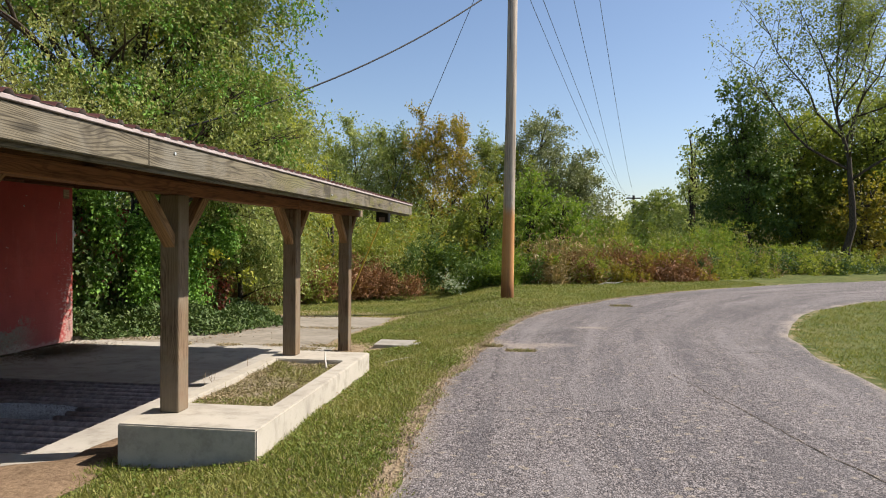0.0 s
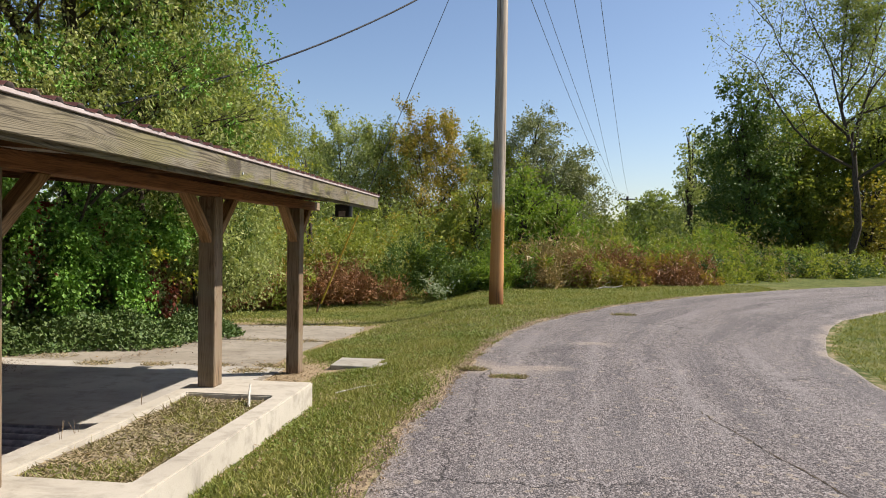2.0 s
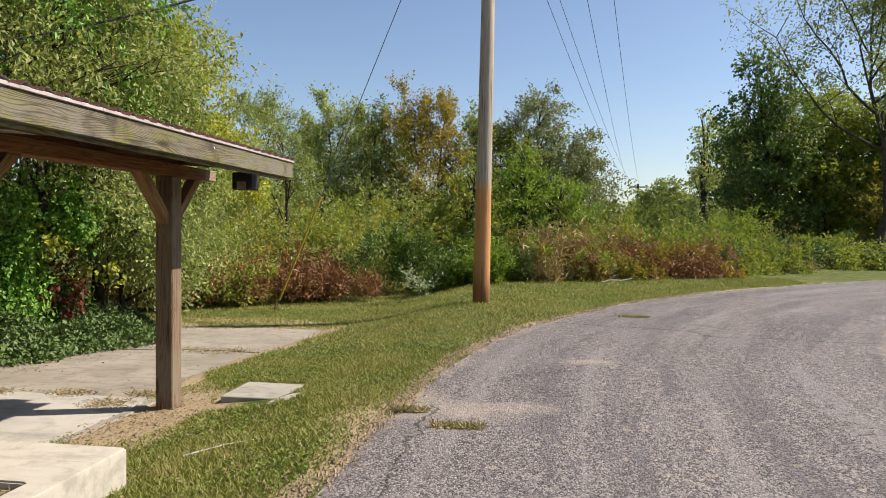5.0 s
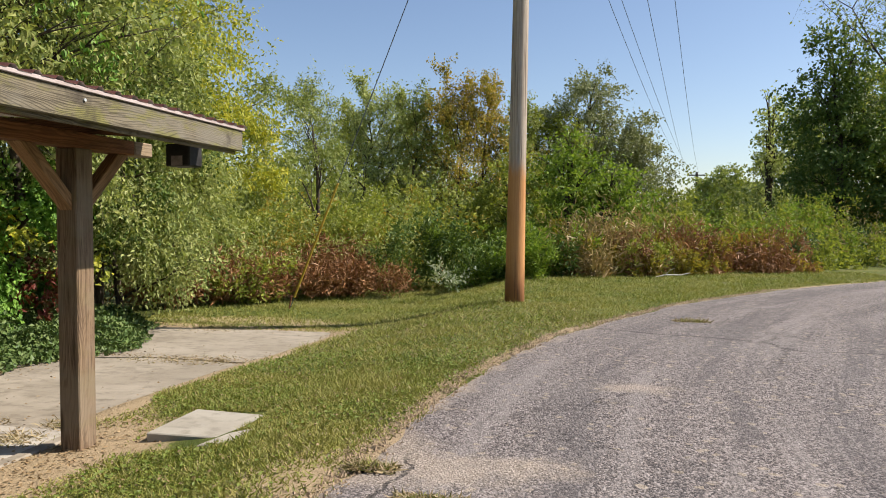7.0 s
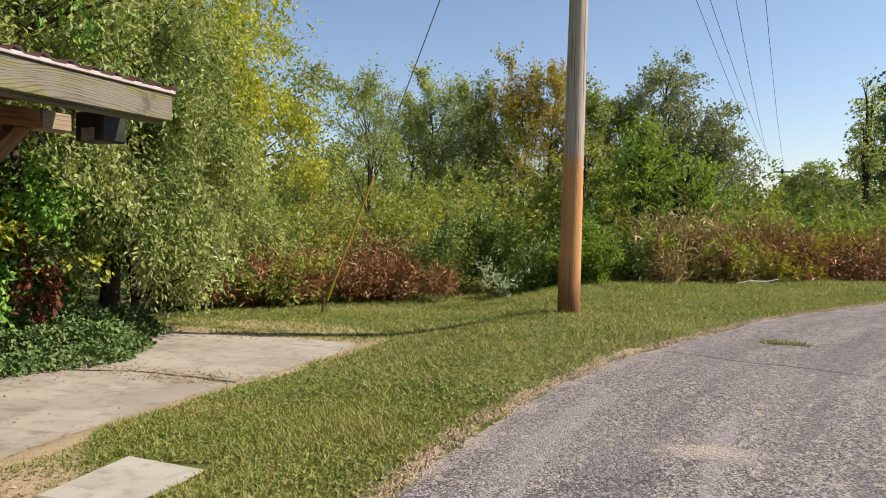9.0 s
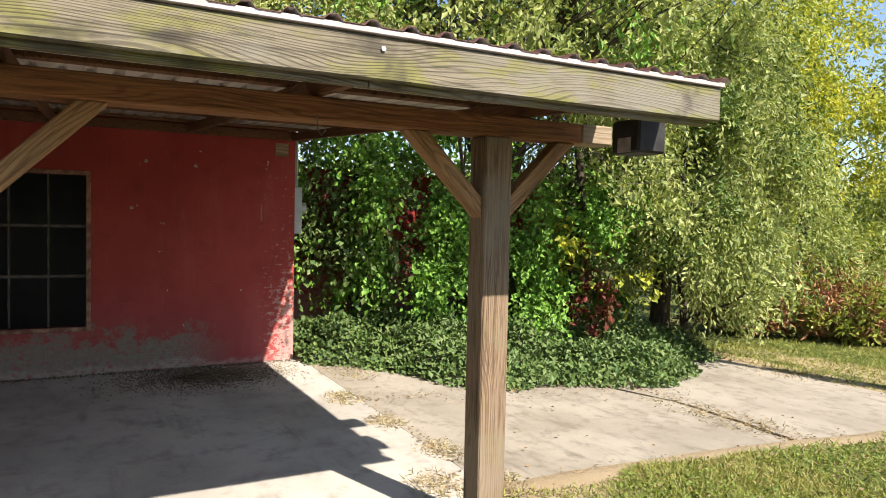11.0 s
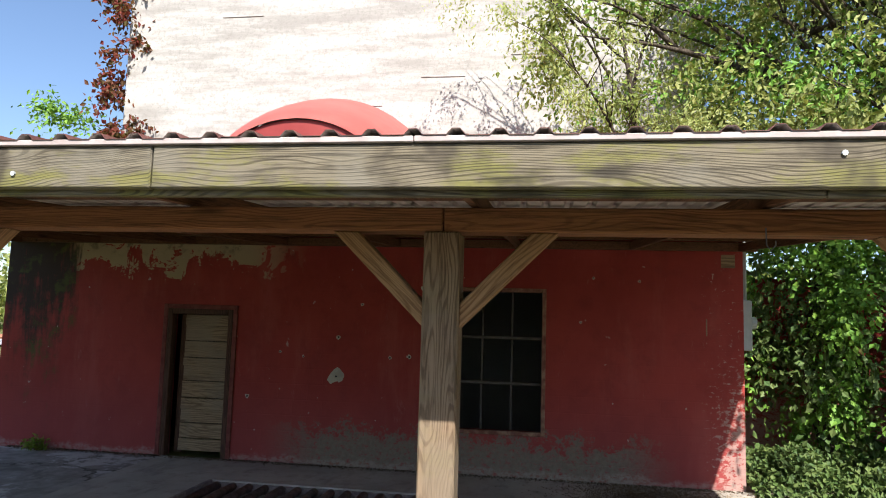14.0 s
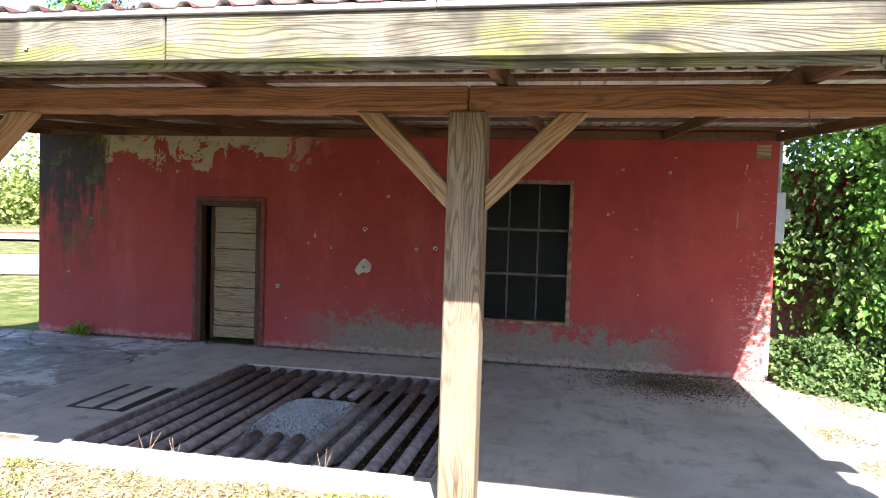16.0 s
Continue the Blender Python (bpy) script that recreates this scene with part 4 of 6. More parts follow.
# ---- planter ----
planter = root("planter", (-2.69, 7.55, 0), "long raised planter of pale cast concrete", "planter")
ox0, ox1, oy0, oy1, ix0, ix1, iy0, iy1, pt = -3.30, -2.08, 5.645, 9.465, -3.14, -2.27, 6.42, 8.80, 0.375
bm = bmesh.new()
o = [(ox0, oy0), (ox1, oy0), (ox1, oy1), (ox0, oy1)]
i_ = [(ix0, iy0), (ix1, iy0), (ix1, iy1), (ix0, iy1)]
lev = [[bm.verts.new((x, y, z)) for x, y in ring] for ring, z in ((o, -0.35), (o, pt), (i_, pt), (i_, 0.05))]
for u, v in zip(lev, lev[1:]):
    for j in range(4):
        bm.faces.new((u[j], u[(j + 1) % 4], v[(j + 1) % 4], v[j]))
bmesh.ops.bevel(bm, geom=[e for e in bm.edges if all(abs(v.co.z - pt) < 1e-4 for v in e.verts) or abs(e.verts[0].co.z - e.verts[1].co.z) > 0.3], offset=0.012, segments=2, affect="EDGES")
part("concrete_wall", bm, M["planter"], planter)
n = 40
PXg, PYg = np.meshgrid(np.linspace(ix0 + 0.002, ix1 - 0.002, n), np.linspace(iy0 + 0.002, iy1 - 0.002, n * 2))
PZg = 0.325 + 0.018 * wobble(PXg, PYg, 5.0)
idx = np.arange(PXg.size).reshape(PXg.shape)
quads = np.stack([idx[:-1, :-1], idx[:-1, 1:], idx[1:, 1:], idx[1:, :-1]], -1).reshape(-1, 4)
raw_mesh("soil", np.stack([PXg, PYg, PZg], -1).reshape(-1, 3), quads, M["soil"], planter, "dry strawy soil", smooth=True)
bm = bmesh.new()
add_tube(bm, [(-2.075, 8.84, 0.12), (-2.12, 8.84, 0.12)], 0.028, 10)
part("drain_hole", bm, M["black"], planter)
st = root("stick", (-2.42, 8.7, 0.33), "bleached stick standing in the planter soil", "stick")
bm = bmesh.new()
add_tube(bm, [(-2.40, 8.55, 0.31), (-2.47, 8.72, 0.40), (-2.51, 8.85, 0.47)], [0.014, 0.012, 0.008], 7)
part("shaft", bm, M["stick"], st)

# dry weeds standing between planter and floor
for yw, hw, lw in ((8.3, 0.49, 0.03), (7.42, 0.47, -0.04), (7.2, 0.50, 0.05)):
    weed = root("dry_weed", (-3.33, yw, 0.0), "bleached dry weed stalk beside the planter", "weed", "dry weeds by the planter")
    tip = Vector((-3.33, yw + lw, hw))
    for name_, path in (("stem", [(-3.33, yw, 0.0), (-3.325, yw + lw * 0.5, hw * 0.6), tip]), ("twig", [(-3.326, yw + lw * 0.5, hw * 0.62), (-3.31, yw - lw * 0.6, hw * 0.95)]), ("twig", [(-3.328, yw + lw * 0.7, hw * 0.75), (-3.35, yw + lw * 1.9, hw * 0.97)])):
        bm = bmesh.new()
        add_tube(bm, path, [0.003, 0.0022, 0.0012][-len(path):], 5)
        part(name_, bm, M["plank"], weed)

# bare soil washed over the floor's edge beside the planter
sx, sy = np.meshgrid(np.linspace(0, 1, 14), np.linspace(4.5, 8.6, 80))
left_ = -3.86 + 0.42 * smooth01(sy, 6.4, 8.6) - 0.5 * smooth01(sy, 5.75, 5.45) + 0.06 * wobble(sy, sy, 3.0)
SX = left_ + (-3.302 - left_) * sx
SZ = 0.008 + 0.026 * np.sin(np.pi * np.clip(sx * 1.0, 0, 1)) ** 0.6 + 0.006 * wobble(SX, sy, 14.0) + 0.012 * sx
SZ[:, 0] = -0.01
idx = np.arange(SX.size).reshape(SX.shape)
quads = np.stack([idx[:-1, :-1], idx[:-1, 1:], idx[1:, 1:], idx[1:, :-1]], -1).reshape(-1, 4)
tagged(raw_mesh("washed_soil", np.stack([SX, sy, SZ], -1).reshape(-1, 3), quads, M["dirt"], smooth=True), "brown soil washed against the planter's foot", "soil", kind="stuff")

# ---- grate, gravel and hatch ----
grate = root("steel_grate", (-5.75, 7.3, 0), "rusty drive-over grate of heavy steel bars", "grate")
for k in range(15):
    y = 5.98 + k * 0.19
    spans = [(-7.2, -4.34)]
    if 7.0 < y < 7.62:
        spans = [(-7.2, -6.32), (-4.98, -4.34)]
    for a, b in spans:
        bm = bmesh.new()
        add_tube(bm, [(a, y, -0.05), ((a + b) / 2, y + 0.006, -0.055), (b, y, -0.05)], 0.05, 10)
        bmesh.ops.scale(bm, verts=bm.verts, vec=(1, 1, 0.8), space=Matrix.Translation((0, 0, 0.05)))
        part("bar", bm, M["rust"], grate, smooth=True)
for lo, hi in (((-7.215, 5.87, -0.12), (-4.31, 5.91, 0.004)), ((-7.215, 8.69, -0.12), (-4.31, 8.73, 0.004)), ((-7.217, 5.912, -0.12), (-7.19, 8.688, -0.02))):
    box("edge_angle", lo, hi, M["rust"], grate, 0.004)
hatch = root("drain_hatch", (-5.5, 5.5, 0.0), "small two-plate floor hatch set in concrete", "hatch")
box("surround", (-5.93, 5.22, -0.02), (-5.08, 5.80, 0.004), M["black"], hatch, 0.0)
for a, b in ((5.30, 5.47), (5.55, 5.71)):
    box("cover_plate", (-5.90, a, 0.0), (-5.11, b, 0.012), M["floor"], hatch, 0.004)


def scatter_stones(name, n, fx, size, material, label, category, kind="stuff"):
    """Small angular stones strewn over a patch."""
    base = np.array([(1, 0, -0.35), (-0.5, 0.87, -0.35), (-0.5, -0.87, -0.35), (0.1, 0.1, 0.7)])
    tri = np.array([(0, 1, 3), (1, 2, 3), (2, 0, 3), (0, 2, 1)])
    P = fx(n)
    sz = size * (0.5 + rng.random(len(P)))
    ang = rng.random(len(P)) * 6.283
    ca, sa = np.cos(ang), np.sin(ang)
    st_ = base[None] * sz[:, None, None] * (0.7 + 0.6 * rng.random((len(P), 4, 1)))
    xy = np.stack([st_[..., 0] * ca[:, None] - st_[..., 1] * sa[:, None], st_[..., 0] * sa[:, None] + st_[..., 1] * ca[:, None], st_[..., 2]], -1)
    V = (xy + P[:, None]).reshape(-1, 3)
    Fc = (tri[None] + 4 * np.arange(len(P))[:, None, None]).reshape(-1, 3)
    ob = raw_mesh(name, V, Fc, material)
    return tagged(ob, label, category, kind=kind)


def pile(n):
    x, y = rng.normal(-5.55, 0.45, n), rng.normal(7.3, 0.26, n)
    ok = (x > -6.35) & (x < -4.7) & (y > 6.75) & (y < 7.9)
    x, y = x[ok], y[ok]
    z = -0.19 + 0.18 * np.exp(-((x + 5.55) / 0.8) ** 4 - ((y - 7.3) / 0.48) ** 4) + 0.01 * rng.random(len(x))
    return np.stack([x, y, z], -1)


px, py = np.meshgrid(np.linspace(-6.6, -4.5, 30), np.linspace(6.7, 7.95, 20))
pz = -0.215 + 0.02 * wobble(px, py, 9.0) + 0.16 * np.exp(-((px + 5.55) / 0.8) ** 4 - ((py - 7.3) / 0.48) ** 4)
idx = np.arange(px.size).reshape(px.shape)
quads = np.stack([idx[:-1, :-1], idx[:-1, 1:], idx[1:, 1:], idx[1:, :-1]], -1).reshape(-1, 4)
heap = root("gravel_heap", (-5.55, 7.3, -0.2), "pale gravel heaped in the opening of the grate", "gravel", kind="stuff")
raw_mesh("mound", np.stack([px, py, pz], -1).reshape(-1, 3), quads, M["gravel"], heap, smooth=True)
scatter_stones("loose_gravel", 5000, pile, 0.012, M["gravel"], "pale loose gravel on the heap", "gravel")

# ---- poles and wires ----
upole = root("utility_pole", (-0.65, 20.3, 0.1), "tall round wooden utility pole, orange at its foot", "pole")
bm = bmesh.new()
add_tube(bm, [(-0.65, 20.3, -0.2), (-0.645, 20.3, 0.6), (-0.62, 20.3, 3.0), (-0.59, 20.3, 6.0), (-0.56, 20.3, 12.0)], [0.195, 0.185, 0.165, 0.15, 0.125], 20)
part("shaft", bm, M["pole"], upole, smooth=True)
box("crossarm", (-1.6, 20.14, 11.3), (0.6, 20.25, 11.42), M["pole"], upole)
bm = bmesh.new()
add_tube(bm, [(-0.84 + 0.11 * math.cos(0.6 * k), 20.12, 8.95 + 0.13 * math.sin(0.6 * k)) for k in range(22)], 0.014, 6)
part("cable_coil", bm, M["wire"], upole, "loose black coil of spare cable")


def wire(name, a, b, sag, r, material, label, n=24):
    bm = bmesh.new()
    a, b = Vector(a), Vector(b)
    pts = [a.lerp(b, k / n) - Vector((0, 0, sag * 4 * (k / n) * (1 - k / n))) for k in range(n + 1)]
    add_tube(bm, pts, r, 6)
    ob = part(name, bm, material)
    return tagged(ob, label, "cable")


FAR = (21.4, 155.0)
for x0, z0_, x1, z1_ in ((-0.95, 10.9, 20.9, 11.3), (-0.62, 11.2, 21.6, 11.3), (0.55, 11.4, 20.3, 11.2), (1.45, 11.4, 22.2, 11.2)):
    wire("overhead_wire", (x0, 20.3, z0_), (x1, FAR[1], z1_), 2.6, 0.012, M["alu"], "thin grey overhead wire between poles")
wire("service_cable", (-0.75, 20.2, 9.3), (-8.45, 12.05, 3.5), 0.7, 0.022, M["wire"], "twisted black service cable to the building")
guy = root("guy_wire", (-5.75, 21.3, -0.2), "steel guy wire with a yellow guard at its anchor", "guy wire")
ga, gb_ = Vector((-5.75, 21.3, -0.2)), Vector((-0.72, 20.35, 11.2))
bm = bmesh.new()
add_tube(bm, [ga, gb_], 0.010, 6)
part("strand", bm, M["alu"], guy)
bm = bmesh.new()
add_tube(bm, [ga.lerp(gb_, 0.02), ga.lerp(gb_, 0.24)], 0.026, 8)
part("guard", bm, M["yellow"], guy, "yellow plastic guard")
bm = bmesh.new()
add_tube(bm, [(-5.8, 21.32, -0.3), (-5.72, 21.29, 0.05)], 0.02, 8)
part("anchor_rod", bm, M["rail"], guy)

fpole = root("far_utility_pole", (FAR[0], FAR[1], 0), "distant wooden utility pole with a crossarm", "pole")
bm = bmesh.new()
add_tube(bm, [(FAR[0], FAR[1], 0), (FAR[0], FAR[1], 11.6)], [0.3, 0.24], 10)
part("shaft", bm, M["bark"], fpole)
box("crossarm", (FAR[0] - 1.6, FAR[1] - 0.1, 10.85), (FAR[0] + 1.6, FAR[1] + 0.1, 11.1), M["bark"], fpole)

# ---- slab in the grass, stones ----
slab = root("concrete_pad", (-2.25, 12.2, 0.05), "old broken concrete cover slab in the turf", "slab")


def flat_piece(name, pts, z0, z1, material, parent):
    bm = bmesh.new()
    vs = [bm.verts.new((x, y, z1 + dz)) for x, y, dz in pts]
    f = bm.faces.new(vs)
    r = bmesh.ops.extrude_face_region(bm, geom=[f])
    bmesh.ops.translate(bm, verts=[v for v in r["geom"] if isinstance(v, bmesh.types.BMVert)], vec=(0, 0, z0 - z1))
    bmesh.ops.bevel(bm, geom=list(bm.edges), offset=0.008, segments=1, affect="EDGES")
    return part(name, bm, material, parent)


flat_piece("slab", [(-2.60, 11.87, 0.02), (-1.94, 11.95, 0.0), (-1.92, 12.6, 0.0), (-2.65, 12.66, -0.01)], 0.0, 0.085, M["pad"], slab)
flat_piece("broken_piece", [(-2.05, 11.68, -0.03), (-1.80, 11.76, -0.02), (-1.78, 12.1, 0.0), (-1.92, 11.93, 0.0)], 0.0, 0.14, M["pad"], slab)
stalk = root("straw_stalk", (-1.7, 10.2, 0.12), "long pale dry stalk lying in the turf", "stalk")
bm = bmesh.new()
add_tube(bm, [(-1.98, 9.98, 0.15), (-1.75, 10.18, 0.185), (-1.42, 10.47, 0.19)], [0.007, 0.006, 0.003], 6)
part("stem", bm, M["stick"], stalk)
bough = root("fallen_branch", (3.0, 27.0, 0.1), "bare bleached branch lying before the brush", "branch")
bm = bmesh.new()
add_tube(bm, [(2.5, 26.95, 0.20), (2.8, 27.05, 0.28), (3.2, 27.2, 0.27), (3.5, 27.3, 0.33)], [0.022, 0.02, 0.016, 0.009], 7)
part("limb", bm, M["stick"], bough)
bm = bmesh.new()
add_tube(bm, [(2.8, 27.05, 0.28), (2.92, 27.0, 0.42), (3.05, 27.0, 0.47)], [0.012, 0.009, 0.005], 6)
part("twig", bm, M["stick"], bough)
stone = tagged(new("roadside_stone"), "flat grey stone lying at the road edge", "stone")
flat_piece("stone", [(3.7, 25.6, 0.0), (3.95, 25.2, -0.02), (4.4, 25.3, -0.03), (4.1, 25.7, 0.01)], 0.05, 0.22, M["rust"], stone)

# ---- plants ----


def unit(v):
    return v / np.maximum(np.linalg.norm(v, axis=1, keepdims=True), 1e-6)


def leaf_mesh(name, P, D, L, width, material, parent=None, label="", fold=0.12, up=0.3):
    """Leaves of two triangles, folded along the midrib: foot P, direction D, length L."""
    n = len(P)
    a = unit(D)
    nrm = unit(rng.normal(size=(n, 3)) * 0.6 + np.array([0.25, 0.05, up]))
    w = unit(np.cross(a, nrm))
    nrm = np.cross(w, a)
    L = np.asarray(L)[:, None] if np.ndim(L) else np.full((n, 1), L)
    mid = P + a * L * 0.45
    V = np.stack([P, mid + w * L * width + nrm * L * fold, P + a * L, mid - w * L * width + nrm * L * fold], 1).reshape(-1, 3)
    b = 4 * np.arange(n)[:, None]
    F = np.concatenate([b + np.array([[0, 1, 2]]), b + np.array([[0, 2, 3]])], 1).reshape(-1, 3)
    return raw_mesh(name, V, F, material, parent, label)


def sprays(blobs, per_m3, twig, leaves, leaf, droop=0.5, gap=0.42, seed=0.0):
    """Leaves along short twigs that fill uneven blobs (x, y, z, rx, ry, rz); gaps open between them."""
    Ps, Ds, Ls = [], [], []
    for bx, by, bz, ra, rb, rc in blobs:
        n = max(8, int(per_m3 * ra * rb * rc * 4.19 * (1.15 - 0.6 * gap)))
        m_ = int(np.clip(6.5 * ra * rb * rc ** 0.5 * (1.3 - gap), 5, 40))
        u0 = unit(rng.normal(size=(m_, 3)))
        r0 = (0.35 + 0.75 * rng.random(m_) ** 0.6)[:, None]
        pick = rng.integers(0, m_, n)
        size = (0.09 + 0.15 * rng.random(m_))[pick][:, None]
        off = rng.normal(size=(n, 3))
        u = unit(u0[pick] + 0.6 * unit(off))
        c = np.array([bx, by, bz]) + (u0 * r0)[pick] * np.array([ra, rb, rc]) + off * size * np.array([ra, rb, rc * 0.8])
        n = len(c)
        d = unit(u * 0.9 + rng.normal(size=(n, 3)) * 0.6 + np.array([0, 0, -droop]))
        ln = twig * (0.5 + rng.random(n))
        for k in range(leaves):
            f = (k + 0.5) / leaves
            p = c + d * (ln * f)[:, None] + np.array([0, 0, -1]) * (droop * 0.5 * ln * f * f)[:, None] + rng.normal(size=(n, 3)) * leaf * 0.35
            Ps.append(p)
            Ds.append(unit(d * 0.5 + rng.normal(size=(n, 3)) * 0.75 + np.array([0, 0, -0.25 - 0.4 * droop])))
            Ls.append(leaf * (0.6 + 0.8 * rng.random(n)))
    return np.concatenate(Ps), np.concatenate(Ds), np.concatenate(Ls)


def bend(a, b, k, sway):
    a, b = Vector(a), Vector(b)
    pts = []
    for i in range(k + 1):
        t = i / k
        p = a.lerp(b, t)
        p.z += (b.z - a.z) * 0.18 * math.sin(math.pi * t) * sway
        p.x += 0.06 * sway * math.sin(5 * t + b.x * 3) * (b - a).length * 0.3
        p.y += 0.06 * sway * math.sin(4 * t + b.y * 3) * (b - a).length * 0.3
        pts.append(p)
    return pts


def tree(base, blobs, kinds, label, category="tree", trunk_r=0.16, lean=(0, 0), name="tree", fork=0.45, twigs=0, group=""):
    """Trunk, limbs to each clump of the crown, and crowns of leaves; kinds: (material, per_m3, twig, leaves, leaf, width, droop, gap)."""
    t = root(name, base, label, category, group)
    top = max(b[2] for b in blobs)
    crown_c = np.mean([b[:3] for b in blobs], axis=0)
    tip = (base[0] + (crown_c[0] - base[0]) * 0.6 + lean[0], base[1] + (crown_c[1] - base[1]) * 0.6 + lean[1], base[2] + (top - base[2]) * 0.9)
    bm = bmesh.new()
    pts = bend((base[0], base[1], base[2] - 0.2), tip, 10, 0.5)
    add_tube(bm, pts, [trunk_r * (1.25 - 1.1 * i / 10) if i else trunk_r * 1.5 for i in range(11)], 9)
    limbs = []
    small = bmesh.new()
    for k, b in enumerate(blobs):
        lb = bmesh.new()
        limbs.append(lb)
        f = min(0.95, max(fork * 0.62, 0.8 * (b[2] - base[2]) / max(0.1, top - base[2]) - 0.18 + 0.07 * math.sin(k * 2.3)))
        s_ = pts[int(f * 10)]
        end = (b[0], b[1], b[2] + 0.15 * b[5])
        lp = bend(s_, end, 7, 1.0)
        r0 = trunk_r * 0.5
        add_tube(lb, lp, [r0 * (1 - 0.8 * i / 7) for i in range(8)], 6)
        for j in range(3 + twigs):
            u = rng.normal(size=3)
            u /= np.linalg.norm(u)
            e = (b[0] + u[0] * b[3] * 0.85, b[1] + u[1] * b[4] * 0.85, b[2] + abs(u[2]) * b[5] * 0.8)
            sp = lp[2 + j % 5]
            add_tube(small, bend(sp, e, 4, 1.0), [r0 * 0.4, r0 * 0.3, r0 * 0.22, r0 * 0.14, r0 * 0.06], 5)
    part("trunk", bm, M["bark"], t, smooth=True)
    for lb in limbs:
        part("limb", lb, M["bark"], t, smooth=True)
    tagged(part("twig_spray", small, M["bark"], t, smooth=True), kind="stuff")
    for mt, per, tw, nl, lf, wd, dr, gp in kinds:
        P, D, L = sprays(blobs, per, tw, nl, lf, dr, gp, seed=base[0])
        leaf_mesh("crown", P, D, L, wd, M[mt], t)
    return t


def branched(base, h, spread, mt, label, trunk_r=0.2, first=0.35, limbs=9, subs=6, twigs=6, per=30, leaf=0.18, seed=1, rise=0.8, group="", lean=(0.0, 0.0)):
    """An open tree: trunk, limbs, forking branches and leaves along the twigs."""
    r = np.random.default_rng(seed)
    t = root("tree", base, label, "tree", group)
    k_ = 10
    sway = np.cumsum(r.normal(size=(k_ + 1, 2)) * 0.012 * h, axis=0)
    sway -= sway[0]
    pts = [Vector((base[0] + sway[i, 0] + lean[0] * i / k_, base[1] + sway[i, 1] + lean[1] * i / k_, base[2] - 0.2 + 0.9 * h * i / k_)) for i in range(k_ + 1)]
    bm = bmesh.new()
    add_tube(bm, pts, [trunk_r * (1.35 if i == 0 else 1.08 - 1.0 * i / k_) for i in range(k_ + 1)], 9)
    part("trunk", bm, M["bark"], t, smooth=True)
    small = bmesh.new()
    Ps, Ds = [], []

    def reach(start, way, length, lift, n):
        out, p, d = [start], start.copy(), way.normalized()
        for _ in range(n):
            d = (d + Vector(r.normal(size=3) * 0.16) + Vector((0, 0, lift))).normalized()
            p = p + d * (length / n)
            out.append(p)
        return out

    for k in range(limbs):
        g = k / max(1, limbs - 1)
        f = first + (0.97 - first) * g
        i = min(k_ - 1, int(f * k_))
        start = pts[i].lerp(pts[i + 1], f * k_ - i)
        ang = k * 2.4 + r.normal() * 0.3
        length = spread * (1.1 - 0.55 * g) * (0.8 + 0.4 * r.random())
        lp = reach(start, Vector((math.cos(ang), math.sin(ang), rise * (0.5 + 1.1 * g))), length, 0.06, 7)
        r0 = trunk_r * (0.44 - 0.24 * g)
        bm = bmesh.new()
        add_tube(bm, lp, [r0 * (1 - 0.75 * j / 7) for j in range(8)], 6)
        part("limb", bm, M["bark"], t, smooth=True)
        for j in range(subs):
            a = lp[min(7, 2 + int(6 * (j + r.random()) / subs))]
            d = (lp[-1] - lp[0]).normalized() * 0.7 + Vector(r.normal(size=3) * 0.7) + Vector((0, 0, 0.25))
            sp = reach(a, d, length * (0.3 + 0.25 * r.random()), 0.03, 4)
            add_tube(small, sp, [r0 * 0.32, r0 * 0.25, r0 * 0.18, r0 * 0.12, r0 * 0.07], 5, False)
            for q in range(twigs):
                b0 = sp[1 + q % 4]
                tw = reach(b0, (sp[-1] - sp[0]).normalized() * 0.5 + Vector(r.normal(size=3) * 0.7), length * (0.12 + 0.16 * r.random()), -0.05, 3)
                add_tube(small, tw, [r0 * 0.10, r0 * 0.08, r0 * 0.06, r0 * 0.04], 4, False)
                w = np.array([tuple(v) for v in tw])
                at = r.random(per) * 3
                lo = np.minimum(at.astype(int), 2)
                P = w[lo] + (w[lo + 1] - w[lo]) * (at - lo)[:, None] + r.normal(size=(per, 3)) * (0.055 * length ** 0.5 + leaf * 0.4)
                Ps.append(P)
                Ds.append(unit(r.normal(size=(per, 3)) + np.array([0, 0, -0.5])))
    tagged(part("twig_spray", small, M["bark"], t, smooth=True), kind="stuff")
    P = np.concatenate(Ps)
    leaf_mesh("crown", P, np.concatenate(Ds), leaf * (0.55 + 0.9 * r.random(len(P))), 0.28, M[mt], t)
    return t


# big box elder beside the building
tree((-9.3, 15.6, -0.1), [(-8.3, 12.4, 5.6, 1.3, 1.3, 1.2), (-7.9, 13.8, 6.4, 1.5, 1.3, 1.5), (-6.9, 15.6, 6.9, 1.5, 1.5, 1.5), (-9.4, 15, 8.6, 2.3, 2.3, 1.8),
      (-6.4, 15.2, 4.7, 1.1, 1.3, 1.0), (-7.6, 13.4, 4.3, 1.3, 1.2, 0.9), (-11.2, 12.9, 7.6, 1.9, 1.6, 2.0), (-8.9, 10.8, 5.6, 0.9, 1.3, 1.1), (-6.2, 16.2, 8.3, 1.2, 1.4, 1.1)],
     [("lf_elder", 50, 0.38, 9, 0.088, 0.27, 0.5, 0.36), ("lf_vine", 22, 0.36, 9, 0.09, 0.25, 0.6, 0.36)],
     "large box elder with drooping green leaf sprays", trunk_r=0.24, twigs=2)
